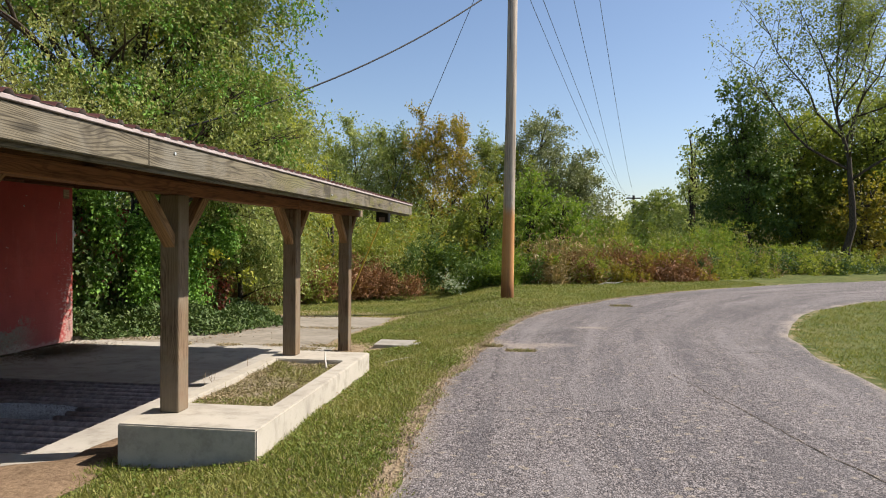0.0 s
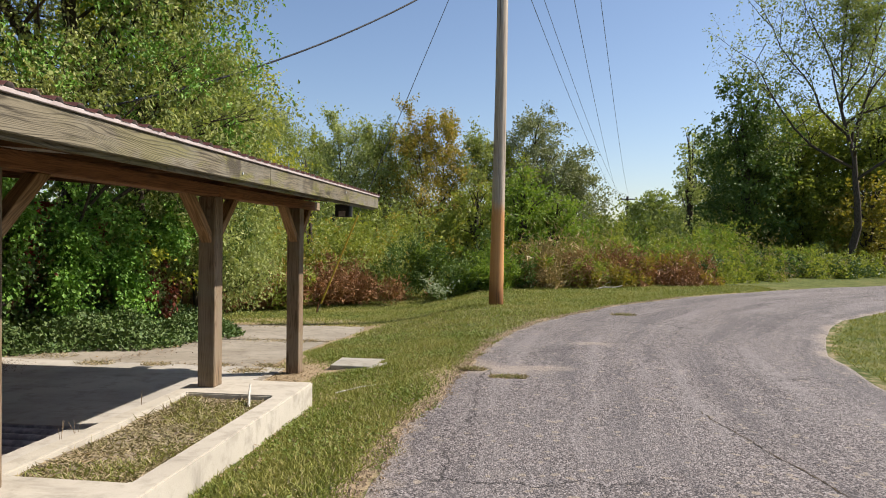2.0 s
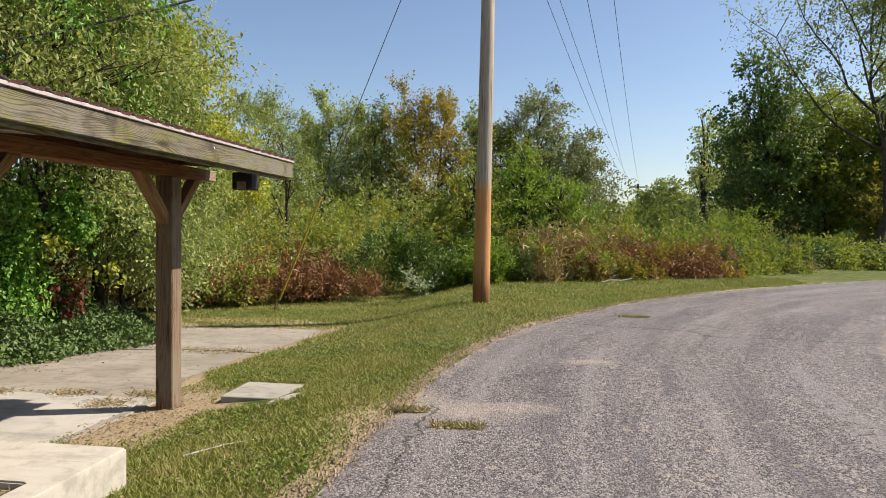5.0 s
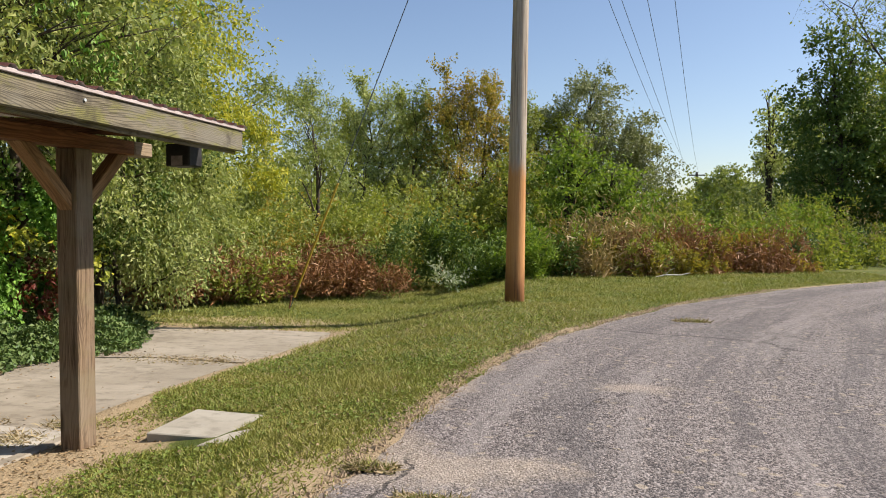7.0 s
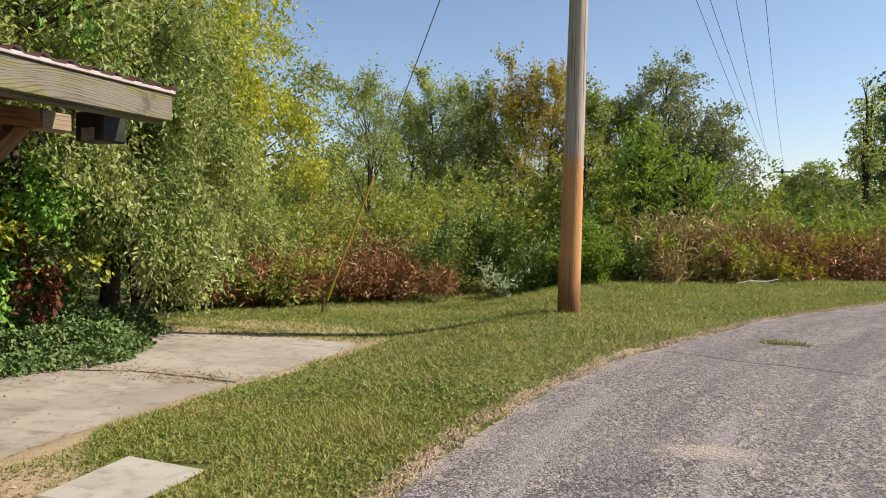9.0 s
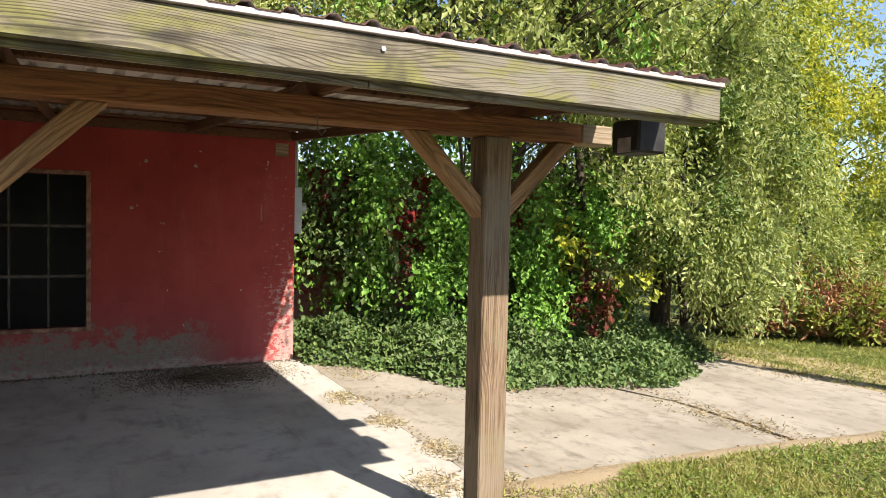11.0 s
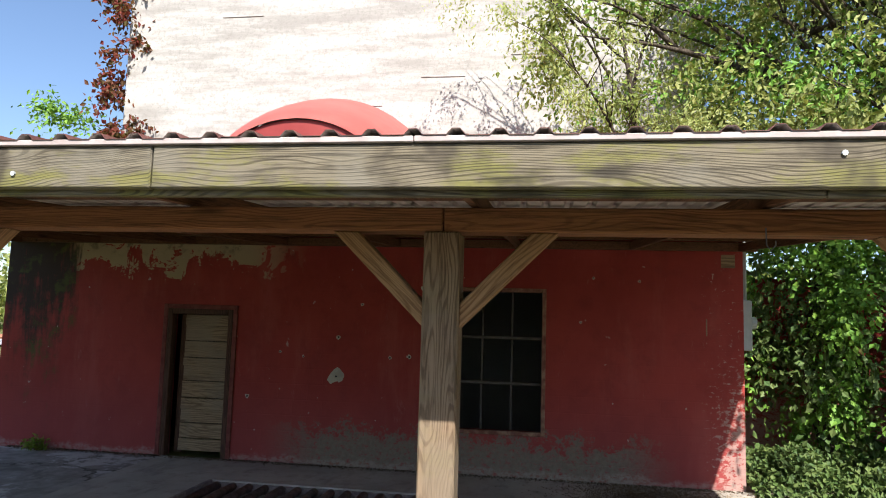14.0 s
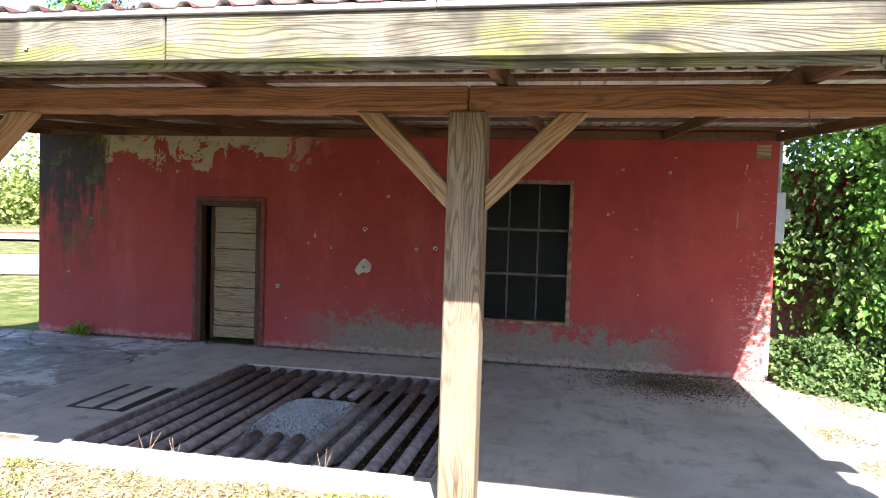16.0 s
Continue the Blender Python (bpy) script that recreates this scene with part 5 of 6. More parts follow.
tree((-9.0, 10.9, 3.1), [(-8.0, 9.6, 5.2, 0.7, 1.0, 0.9), (-8.6, 10.6, 4.5, 0.8, 1.1, 0.8), (-8.3, 11.8, 4.2, 0.9, 1.0, 0.8), (-9.2, 11.3, 6.2, 0.9, 0.9, 0.9), (-9.3, 8.5, 6.9, 0.55, 0.6, 0.6), (-9.2, 9.4, 6.5, 0.6, 0.6, 0.6)],
     [("lf_silver", 60, 0.4, 9, 0.062, 0.2, 0.9, 0.4)], "slender overhanging sprays of small grey-green leaves", "tree", trunk_r=0.05, name="sapling", twigs=3)
tree((-9.3, 14.6, -0.1), [(-5.2, 14.0, 4.0, 0.8, 0.8, 0.4), (-4.8, 15.3, 4.2, 0.7, 0.8, 0.4), (-6.2, 13.0, 3.9, 0.8, 0.7, 0.4), (-5.9, 15.2, 3.4, 0.7, 0.8, 0.4), (-6.0, 14.4, 5.0, 0.9, 0.9, 0.6)],
     [("lf_elder", 34, 0.5, 9, 0.10, 0.24, 0.7, 0.45)], "slim box elder leaning over the apron", "tree", trunk_r=0.07, name="sapling", twigs=3)
# weeping mass past the ivy
tree((-8.6, 18.6, -0.2), [(-7.7, 17.0, 3.3, 1.2, 1.2, 1.3), (-7.5, 18.7, 3.0, 1.3, 1.4, 1.6), (-7.4, 18.3, 1.5, 1.0, 1.3, 1.0), (-8.6, 17.8, 5.4, 1.7, 1.6, 1.5), (-7.9, 20.2, 2.2, 1.2, 1.2, 1.6), (-6.9, 17.6, 2.4, 0.8, 0.9, 1.1), (-8.6, 19.6, 4.4, 1.5, 1.5, 1.4), (-8.8, 16.6, 3.6, 1.2, 1.2, 1.3)],
     [("lf_silver", 44, 0.4, 10, 0.09, 0.2, 1.1, 0.3), ("lf_elder", 22, 0.4, 8, 0.095, 0.25, 0.8, 0.4), ("lf_dark", 34, 0.4, 7, 0.09, 0.25, 0.5, 0.2)], "weeping tree with grey-green narrow leaves to the ground", trunk_r=0.15, twigs=3)
branched((-7.9, 18.5, -0.2), 5.6, 2.1, "lf_silver", "bushy grey-green tree with bare twigs showing", 0.07, 0.12, 15, 8, 8, 17, 0.085, 21, 0.75)
branched((-8.3, 16.6, -0.1), 9.0, 3.0, "lf_elder", "young box elder with arching leafy branches", 0.10, 0.22, 15, 9, 8, 17, 0.095, 22, 0.9)
branched((-9.2, 13.4, -0.1), 8.6, 2.6, "lf_silver", "slim grey-leaved tree rising beside the white wall", 0.09, 0.35, 12, 8, 8, 17, 0.08, 23, 0.8)
tree((-9.6, 23.0, -0.2), [(-9.0, 22.0, 5.2, 1.5, 1.4, 1.4), (-8.8, 22.8, 3.4, 1.7, 1.3, 1.5), (-9.8, 23.5, 6.6, 1.3, 1.3, 1.2), (-11, 21, 7.2, 2.0, 1.8, 1.8)],
     [("lf_yellow", 70, 0.5, 9, 0.11, 0.24, 0.5, 0.36)], "yellowing tree at the thicket's edge", trunk_r=0.14)
tree((-12, 27, -0.2), [(-11.5, 26.5, 5.2, 1.6, 1.4, 1.2), (-10.6, 27.5, 3.8, 1.6, 1.4, 1.3), (-12.5, 28, 6.6, 1.5, 1.4, 1.2), (-10.2, 28.8, 5.6, 1.0, 1.0, 0.9)],
     [("lf_elder", 50, 0.55, 8, 0.13, 0.24, 0.4, 0.4)], "green tree with a loose crown", trunk_r=0.16)
tree((-9, 31, -0.2), [(-9.6, 31.5, 5.2, 0.9, 0.9, 0.9), (-9.0, 31, 3.8, 1.1, 1.0, 0.9), (-10.2, 31.5, 3.4, 1.3, 1.1, 1.0)],
     [("lf_elder", 45, 0.5, 8, 0.13, 0.22, 0.4, 0.42)], "thin green tree with a loose crown", trunk_r=0.10)

# row of trees behind the thicket: foot, height, spread, leaf kind
for x, y, h, sp, mt, gp, lab in ((-12.7, 46, 9.6, 2.0, "lf_silver", 0.5, "slender tree with an open grey-green crown"),
                                 (-9.7, 46, 9.4, 1.9, "lf_elder", 0.45, "open-crowned tree showing its dark stems"),
                                 (-7.1, 46, 10.1, 1.8, "lf_orange", 0.38, "tree turning orange-brown in autumn"),
                                 (-5.3, 47, 9.9, 1.9, "lf_orange", 0.42, "tree turning orange-brown in autumn"),
                                 (-3.2, 48, 8.6, 1.9, "lf_elder", 0.42, "open-crowned tree showing its dark stems"),
                                 (-16.5, 48, 9.8, 2.4, "lf_elder", 0.42, "open-crowned tree showing its dark stems"),
                                 (-8.5, 50, 8.6, 1.9, "lf_olive", 0.47, "olive tree with an airy crown"),
                                 (-11.3, 50, 8.8, 1.9, "lf_silver", 0.49, "slender tree with an open grey-green crown"),
                                 (-1.6, 50, 8.2, 2.0, "lf_olive", 0.44, "olive tree with an airy crown"),
                                 (-14.4, 50, 8.8, 2.0, "lf_olive", 0.41, "olive tree with an airy crown")):
    branched((x, y, -0.2), h, sp * 1.75, mt, lab, 0.12, 0.2, 13, 7, 6, 15, 0.16, int(gp * 100 + x * 7 + 200), 1.0, "trees behind the thicket")
for x, y, h, sp, mt, gp, lab in ((0.5, 52, 11.0, 2.9, "lf_poplar", 0.36, "tall poplar with a dense grey-green crown"), (3.4, 54, 8.4, 2.6, "lf_poplar", 0.36, "lower poplar with a dense grey-green crown"),
                                 (-0.2, 36, 5.3, 1.7, "lf_green", 0.3, "young bright green leafy tree"), (1.4, 36.5, 4.0, 1.6, "lf_green", 0.3, "young bright green leafy tree"),
                                 (-2.6, 38, 4.6, 1.7, "lf_olive", 0.34, "young olive-green leafy tree"), (25.8, 150, 11.8, 5.5, "lf_elder", 0.3, "far round green field tree"), (33, 152, 9, 4, "lf_elder", 0.3, "far round green field tree")):
    blobs = []
    for k in range(10):
        f = k / 9
        w_ = sp * math.sin(math.pi * (0.16 + 0.68 * f)) ** 0.7
        blobs.append((x + 0.45 * w_ * math.sin(k * 2.4), y + 0.45 * w_ * math.cos(k * 2.4), 0.22 * h + (h * 0.70) * f, w_ * 0.72, w_ * 0.72, h * 0.11))
    far_ = y > 100
    tree((x, y, -0.2), blobs, [(mt, 2.2 if far_ else 26, 0.6, 8, 0.5 if far_ else 0.16, 0.3, 0.1, gp)], lab, trunk_r=0.2, group="trees behind the thicket")
# wood on the far side of the bend
for x, y, h, sp, mt, gp, lab in ((16.9, 58, 14.6, 3.3, "lf_dark", 0.3, "dense dark green tree at the wood's edge"), (21.5, 60, 12.0, 3.6, "lf_olive", 0.36, "olive-green loose woodland tree"),
                                 (14.4, 66, 12.2, 1.3, "lf_silver", 0.5, "slender pale tree at the wood's edge"), (23.5, 64, 13.5, 3.8, "lf_olive", 0.36, "olive-green loose woodland tree"),
                                 (27.5, 60, 14, 4.0, "lf_olive", 0.36, "olive-green loose woodland tree"), (31.5, 62, 15, 4.2, "lf_olive", 0.36, "olive-green loose woodland tree"),
                                 (19, 72, 12, 4.0, "lf_elder", 0.36, "green woodland tree behind others"), (24, 54, 6.5, 2.4, "lf_gold", 0.4, "young yellow-brown tree in undergrowth"), (36, 64, 15, 4.4, "lf_elder", 0.36, "green woodland tree behind others")):
    blobs = []
    for k in range(11):
        f = k / 10
        w_ = sp * math.sin(math.pi * (0.2 + 0.66 * f)) ** 0.7
        blobs.append((x + 0.5 * w_ * math.sin(k * 2.4), y + 0.5 * w_ * math.cos(k * 2.4), 0.16 * h + h * 0.77 * f, w_ * 0.7, w_ * 0.7, h * 0.1))
    tree((x, y, 0.1), blobs, [(mt, 9, 0.8, 8, 0.25, 0.3, 0.1, gp)], lab, trunk_r=0.25, group="trees of the far wood")
# tall open tree over the bend
branched((21.0, 50, 0.1), 17.0, 8.6, "lf_elder", "tall open tree with dark limbs and sparse leaves", 0.25, 0.40, 13, 9, 7, 20, 0.185, 12, 1.35, lean=(-0.5, 0.0))


def hedge(name, line, depth, height, kinds, label, per=30, z0=-0.15):
    """Brush along a line: bushes of leafy lobes with shoots above, and stands of dead stalks; kinds: (material, share, leaf, width, lean up)."""
    line = np.array(line, dtype=float)
    seg = np.linalg.norm(np.diff(line, axis=0), axis=1)
    run = np.concatenate([[0], np.cumsum(seg)])
    n = int(run[-1] * depth * per)
    h = tagged(new(name), label, "shrubs", kind="stuff")
    for mt, share, leaf, width, upw in kinds:
        stalky = width < 0.1
        m_ = int(n * share * (9.6 if stalky else 17.0))
        nb = max(5, int(run[-1] * depth * 0.8 * (0.4 + share)))
        t = rng.random(nb) * run[-1]
        dep = rng.random(nb) * depth
        bx, by = np.interp(t, run, line[:, 0]), np.interp(t, run, line[:, 1])
        gxn, gyn = np.interp(t, run, np.gradient(line[:, 0], run)), np.interp(t, run, np.gradient(line[:, 1], run))
        bx, by = bx - gyn * dep, by + gxn * dep
        bh = height * (0.5 + 0.5 * dep / depth) * (0.6 + 0.55 * rng.random(nb))
        br = (0.35 + 0.5 * rng.random(nb)) * max(0.8, height * 0.4)
        if stalky:
            k_ = 9
            q = m_ // k_
            pick = rng.integers(0, nb, q)
            off = rng.normal(size=(q, 2)) * 0.5
            foot = np.stack([bx[pick] + off[:, 0] * br[pick], by[pick] + off[:, 1] * br[pick], np.full(q, z0)], -1)
            top = bh[pick] * (0.55 + 0.5 * rng.random(q))
            way = unit(np.stack([rng.normal(size=q) * 0.3, rng.normal(size=q) * 0.3, np.ones(q)], -1))
            f = ((np.arange(k_)[:, None] + rng.random((k_, q))) / k_) ** 0.8
            P = foot[None] + way[None] * (f * top[None])[..., None] + rng.normal(size=(k_, q, 3)) * 0.05
            D = unit((way[None] * upw + rng.normal(size=(k_, q, 3)) * 0.6).reshape(-1, 3))
            P = P.reshape(-1, 3)
        else:
            nl = 8
            lo = rng.random((nb, nl))
            c = np.stack([bx[:, None] + rng.normal(size=(nb, nl)) * 0.5 * br[:, None], by[:, None] + rng.normal(size=(nb, nl)) * 0.5 * br[:, None], z0 + bh[:, None] * (0.12 + 0.76 * lo)], -1).reshape(-1, 3)
            lr = (br[:, None] * (0.28 + 0.26 * rng.random((nb, nl))) * (1.15 - 0.5 * lo)).ravel()
            wgt = lr ** 2
            pick = rng.choice(len(lr), m_, p=wgt / wgt.sum())
            u = unit(rng.normal(size=(m_, 3)))
            P = c[pick] + u * (lr[pick] * (0.62 + 0.5 * rng.random(m_) ** 0.7))[:, None]
            D = unit(u * 0.45 + rng.normal(size=(m_, 3)) * 0.7 + np.array([0.0, 0.0, upw - 0.15]))
            # shoots that stand clear of the lobes
            q = m_ // 60
            sp = rng.integers(0, len(lr), q)
            way = unit(np.stack([rng.normal(size=q) * 0.45, rng.normal(size=q) * 0.45, np.ones(q)], -1))
            ln = lr[sp] * (1.2 + 1.1 * rng.random(q))
            f = (np.arange(10)[:, None] + rng.random((10, q))) / 10
            P2 = c[sp][None] + way[None] * (f * ln[None])[..., None] + rng.normal(size=(10, q, 3)) * leaf * 0.3
            P = np.concatenate([P, P2.reshape(-1, 3)])
            D = np.concatenate([D, unit(rng.normal(size=(10 * q, 3)) * 0.8 + np.array([0, 0, 0.3]))])
        ok = P[:, 2] > z0
        P, D = P[ok], D[ok]
        leaf_mesh("foliage", P, D, leaf * (0.55 + 0.9 * rng.random(len(P))), width, M[mt], h)
    return h


hedge("thicket", [(-9.0, 20.6), (-7.2, 21.6), (-5.4, 22.9), (-4.0, 24.2)], 2.6, 1.6, [("lf_brown", 1.5, 0.17, 0.09, 0.5), ("lf_brown", 0.3, 0.12, 0.2, 0.0), ("lf_olive", 0.18, 0.11, 0.22, 0.1), ("lf_red", 0.06, 0.10, 0.22, 0.0)], "red-brown dead stalks with olive brush", 60)
hedge("thicket", [(-8.5, 23.0), (-5.5, 25.2), (-3.0, 27.4)], 4.0, 3.6, [("lf_olive", 0.6, 0.14, 0.2, 0.1), ("lf_silver", 0.3, 0.12, 0.2, 0.0), ("lf_orange", 0.15, 0.12, 0.2, 0.0)], "tall olive-green brush behind dead stalks", 36)
hedge("thicket", [(-4.0, 24.0), (-2.0, 25.0), (0.8, 26.3)], 3.0, 3.0, [("lf_dark", 0.55, 0.13, 0.2, 0.3), ("lf_green", 0.55, 0.13, 0.17, 0.4)], "dense dark green leafy brush", 55)
hedge("thicket", [(0.6, 26.0), (2.4, 27.0), (4.0, 28.3)], 2.4, 2.5, [("lf_tan", 1.0, 0.24, 0.075, 0.5), ("lf_brown", 0.4, 0.13, 0.2, 0.0), ("lf_gold", 0.25, 0.13, 0.18, 0.1), ("lf_olive", 0.35, 0.12, 0.2, 0.1)], "tan reeds mixed with olive brush", 60)
hedge("thicket", [(3.4, 27.6), (5.6, 29.2), (8.4, 31.6)], 2.4, 2.2, [("lf_brown", 1.1, 0.22, 0.075, 0.5), ("lf_brown", 0.3, 0.14, 0.2, 0.0), ("lf_orange", 0.3, 0.13, 0.2, 0.1), ("lf_gold", 0.5, 0.15, 0.17, 0.2)], "brown and golden dead stalks", 60)
hedge("thicket", [(2.0, 29.5), (6.5, 33.0), (11.0, 36.5), (15, 39)], 4.0, 3.5, [("lf_olive", 0.6, 0.15, 0.2, 0.2), ("lf_green", 0.25, 0.14, 0.2, 0.2), ("lf_tan", 0.25, 0.18, 0.08, 0.5)], "tall olive weeds with pale seed heads", 28)
hedge("thicket", [(7.6, 31.0), (12.0, 34.5), (20.0, 41.0), (32, 47)], 4.0, 2.1, [("lf_olive", 0.6, 0.16, 0.2, 0.2), ("lf_ivy", 0.4, 0.16, 0.2, 0.1), ("lf_tan", 0.12, 0.18, 0.08, 0.4)], "olive-green roadside brush", 18)
hedge("thicket", [(-16, 30), (-9, 33), (-2, 37), (6, 42), (14, 50)], 5.0, 5.2, [("lf_olive", 0.5, 0.22, 0.24, 0.1), ("lf_elder", 0.5, 0.22, 0.24, 0.1)], "mixed green undergrowth below the trees", 12)
hedge("far_wood", [(-70, 20), (-60, 60), (-30, 85), (10, 180), (25, 190), (50, 90), (80, 60)], 8.0, 11.0, [("lf_elder", 1.0, 0.75, 0.4, 0.1)], "distant green wood", 1.2)
hedge("thicket", [(-9.0, 15.5), (-9.0, 18.0), (-8.8, 21.0)], 2.2, 3.2, [("lf_elder", 0.7, 0.12, 0.24, 0.1), ("lf_silver", 0.4, 0.11, 0.2, 0.0)], "tall leafy brush against the wall", 45)
hedge("thicket", [(-11.0, 12.2), (-11.0, 15.0), (-11.0, 18.5)], 1.8, 4.6, [("lf_dark", 0.7, 0.13, 0.28, 0.1), ("lf_elder", 0.5, 0.12, 0.24, 0.0)], "tall dark brush behind the set-back wall", 60)
hedge("far_wood", [(-75, 30), (-62, -10), (-60, -60)], 6.0, 9.0, [("lf_elder", 1.0, 0.5, 0.35, 0.1)], "distant green wood beyond the railway", 3)
hedge("far_wood", [(70, 60), (60, 0), (45, -50), (-20, -60)], 6.0, 9.0, [("lf_dark", 1.0, 0.8, 0.4, 0.1)], "distant green wood behind the road", 0.8)
pale = root("pale_shrub", (-2.8, 23.4, -0.1), "small pale whitish-leaved shrub", "shrub")
P, D, L = sprays([(-2.8, 23.3, 0.25, 0.5, 0.35, 0.35), (-2.5, 23.3, 0.45, 0.3, 0.3, 0.25)], 90, 0.25, 7, 0.10, -0.3, 0.3)
leaf_mesh("foliage", P, D, L, 0.22, M["lf_white"], pale)

# vines on the set-back wall and ivy on the ground
vine = tagged(new("wall_vine"), "broad-leaved vine curtain hiding the wall", "vine", kind="stuff")
P, D, L = sprays([(-9.0, 12.9, 1.5, 0.55, 0.75, 1.5), (-8.7, 13.9, 1.7, 0.8, 0.9, 1.7), (-8.4, 15.0, 1.5, 0.9, 0.9, 1.5), (-8.8, 13.4, 2.9, 0.7, 1.2, 0.6), (-8.2, 16.2, 1.7, 0.8, 1.0, 1.5), (-9.4, 12.6, 2.8, 0.6, 0.7, 0.7), (-8.6, 17.3, 1.5, 0.8, 0.9, 1.4)], 150, 0.34, 8, 0.082, 0.7, 0.3)
leaf_mesh("foliage", P, D, L, 0.36, M["lf_vine"], vine, up=0.3)
P, D, L = sprays([(-9.0, 14.0, 1.7, 0.5, 1.9, 1.6)], 100, 0.4, 6, 0.10, 0.7, 0.2)
leaf_mesh("foliage", P, D, L, 0.36, M["lf_ivy"], vine, up=0.3)
P, D, L = sprays([(-8.6, 13.2, 1.3, 0.5, 0.5, 0.9), (-8.2, 16.8, 1.0, 0.5, 0.6, 0.5)], 6, 0.4, 5, 0.11, 0.7, 0.3)
leaf_mesh("foliage", P, D, L, 0.36, M["lf_red"], vine, up=0.3)
P, D, L = sprays([(-7.55, 16.3, 1.1, 0.22, 0.3, 0.35), (-7.6, 16.2, 0.7, 0.2, 0.25, 0.3)], 260, 0.25, 6, 0.11, 0.7, 0.2)
leaf_mesh("foliage", P, D, L, 0.36, M["lf_red"], vine, "scarlet autumn leaves")
P, D, L = sprays([(-7.3, 16.7, 0.9, 0.35, 0.4, 0.4), (-7.9, 15.6, 1.6, 0.5, 0.5, 0.5)], 60, 0.3, 6, 0.11, 0.5, 0.3)
leaf_mesh("foliage", P, D, L, 0.3, M["lf_yellow"], vine, "yellowing leaves")
ivy = tagged(new("ground_ivy"), "low dark ivy mound spilling over the apron", "ivy", kind="stuff")
n = 42000
x, y = rng.uniform(-9.2, -5.6, n), rng.uniform(12.0, 18.2, n)
edge = -5.95 + 0.55 * wobble(x, y, 1.6) + 0.22 * wobble(x, y, 5.0, 1.0) - 1.9 * smooth01(y, 13.9, 12.2) - 0.9 * smooth01(y, 16.2, 18.0)
ok = (x < edge) & (rng.random(n) < 0.3 + 0.9 * smooth01(edge - x, 0.0, 0.5))
x, y, edge = x[ok], y[ok], edge[ok]
hgt = 0.05 + 0.5 * smooth01(edge - x, 0.0, 1.3) * (0.7 + 0.55 * wobble(x, y, 2.9) + 0.25 * wobble(x, y, 6.5, 2.0))
P = np.stack([x, y, -0.1 - 0.15 * smooth01(y, 13, 18) + hgt * rng.random(len(x)) ** 0.5 + 0.06], -1)
leaf_mesh("foliage", P, rng.normal(size=(len(x), 3)) + np.array([0.3, -0.2, 0.1]), 0.05 + 0.05 * rng.random(len(x)), 0.34, M["lf_ivy"], ivy, up=1.0)
sprout = root("wall_weed", (-8.2, 2.85, 0.0), "small green weed sprouting at the wall's foot", "weed")
P, D, L = sprays([(-8.18, 2.85, 0.10, 0.10, 0.16, 0.10)], 9000, 0.08, 4, 0.05, -0.2, 0.3)
leaf_mesh("foliage", P, D, L, 0.26, M["lf_green"], sprout)
creeper = root("tower_creeper", (-10.6, 2.2, 3.1), "red-brown creeper climbing the white wall's edge", "creeper")
P, D, L = sprays([(-10.55, 2.1, 4.5 + 0.8 * k, 0.25, 0.35, 0.6) for k in range(7)], 420, 0.3, 6, 0.1, 0.7, 0.3)
leaf_mesh("foliage", P, D, L, 0.32, M["lf_red"], creeper)
P, D, L = sprays([(-10.9, 1.0, 4.9, 0.6, 0.9, 0.6), (-10.7, 1.3, 4.2, 0.5, 0.7, 0.5)], 190, 0.4, 7, 0.09, 0.3, 0.4)
leaf_mesh("foliage", P, D, L, 0.26, M["lf_vine"], creeper)


# ---- grass, litter ----
def az(x, y):
    return -0.25 * smooth01(y, 12.0, 19.0)


def blades(name, n, area, size, material, label, keep, zf=land, flat=0.7, category="grass"):
    x0, x1, y0, y1 = area
    x, y = rng.uniform(x0, x1, n), rng.uniform(y0, y1, n)
    ok = keep(x, y)
    x, y = x[ok], y[ok]
    m_ = len(x)
    d = unit(np.stack([rng.normal(size=m_), rng.normal(size=m_), flat + 0.6 * rng.random(m_)], -1))
    L = size * (0.5 + rng.random(m_)) * (0.8 + 0.35 * wobble(x, y, 3.0))
    P = np.stack([x, y, zf(x, y) - 0.004], -1)
    w = unit(np.cross(d, rng.normal(size=(m_, 3)))) * (0.07 * size + 0.0015)
    V = np.stack([P - w, P + w, P + d * L[:, None]], 1).reshape(-1, 3)
    F = np.arange(3 * m_).reshape(-1, 3)
    return tagged(raw_mesh(name, V, F, M[material]), label, category, kind="stuff")


def on_turf(x, y, rag=0.18):
    d = road_left(y) - x
    ok = (d > -0.05 + rag * wobble(x, y, 3.1, 1.0) + 0.1 * wobble(x, y, 9.0, 4.0) + 0.05) & (rng.random(len(x)) < 0.25 + smooth01(d, 0.0, 0.35))
    ok &= ~((x > -3.33) & (x < -2.06) & (y > 5.6) & (y < 9.5))
    ok &= ~((x > -2.7) & (x < -1.93) & (y > 11.6) & (y < 12.7))
    ok &= ~((x > -2.06) & (x < -1.78) & (y > 11.7) & (y < 12.05))
    ok &= ~((x < -3.36 - 0.12 * wobble(x, y, 3.0)) & (y > 4.9) & (y < 18.6))
    ok &= ~((x < -3.2) & (y < 5.4) & (rng.random(len(x)) < 0.85))
    bare = 1.5 * np.exp(-(((x + 3.05) / 0.55) ** 2 + ((y - 11.3) / 1.3) ** 2)) + 0.8 * np.exp(-(((x + 0.85) / 0.5) ** 2 + ((y - 10.9) / 0.8) ** 2))
    return ok & (rng.random(len(x)) > bare)


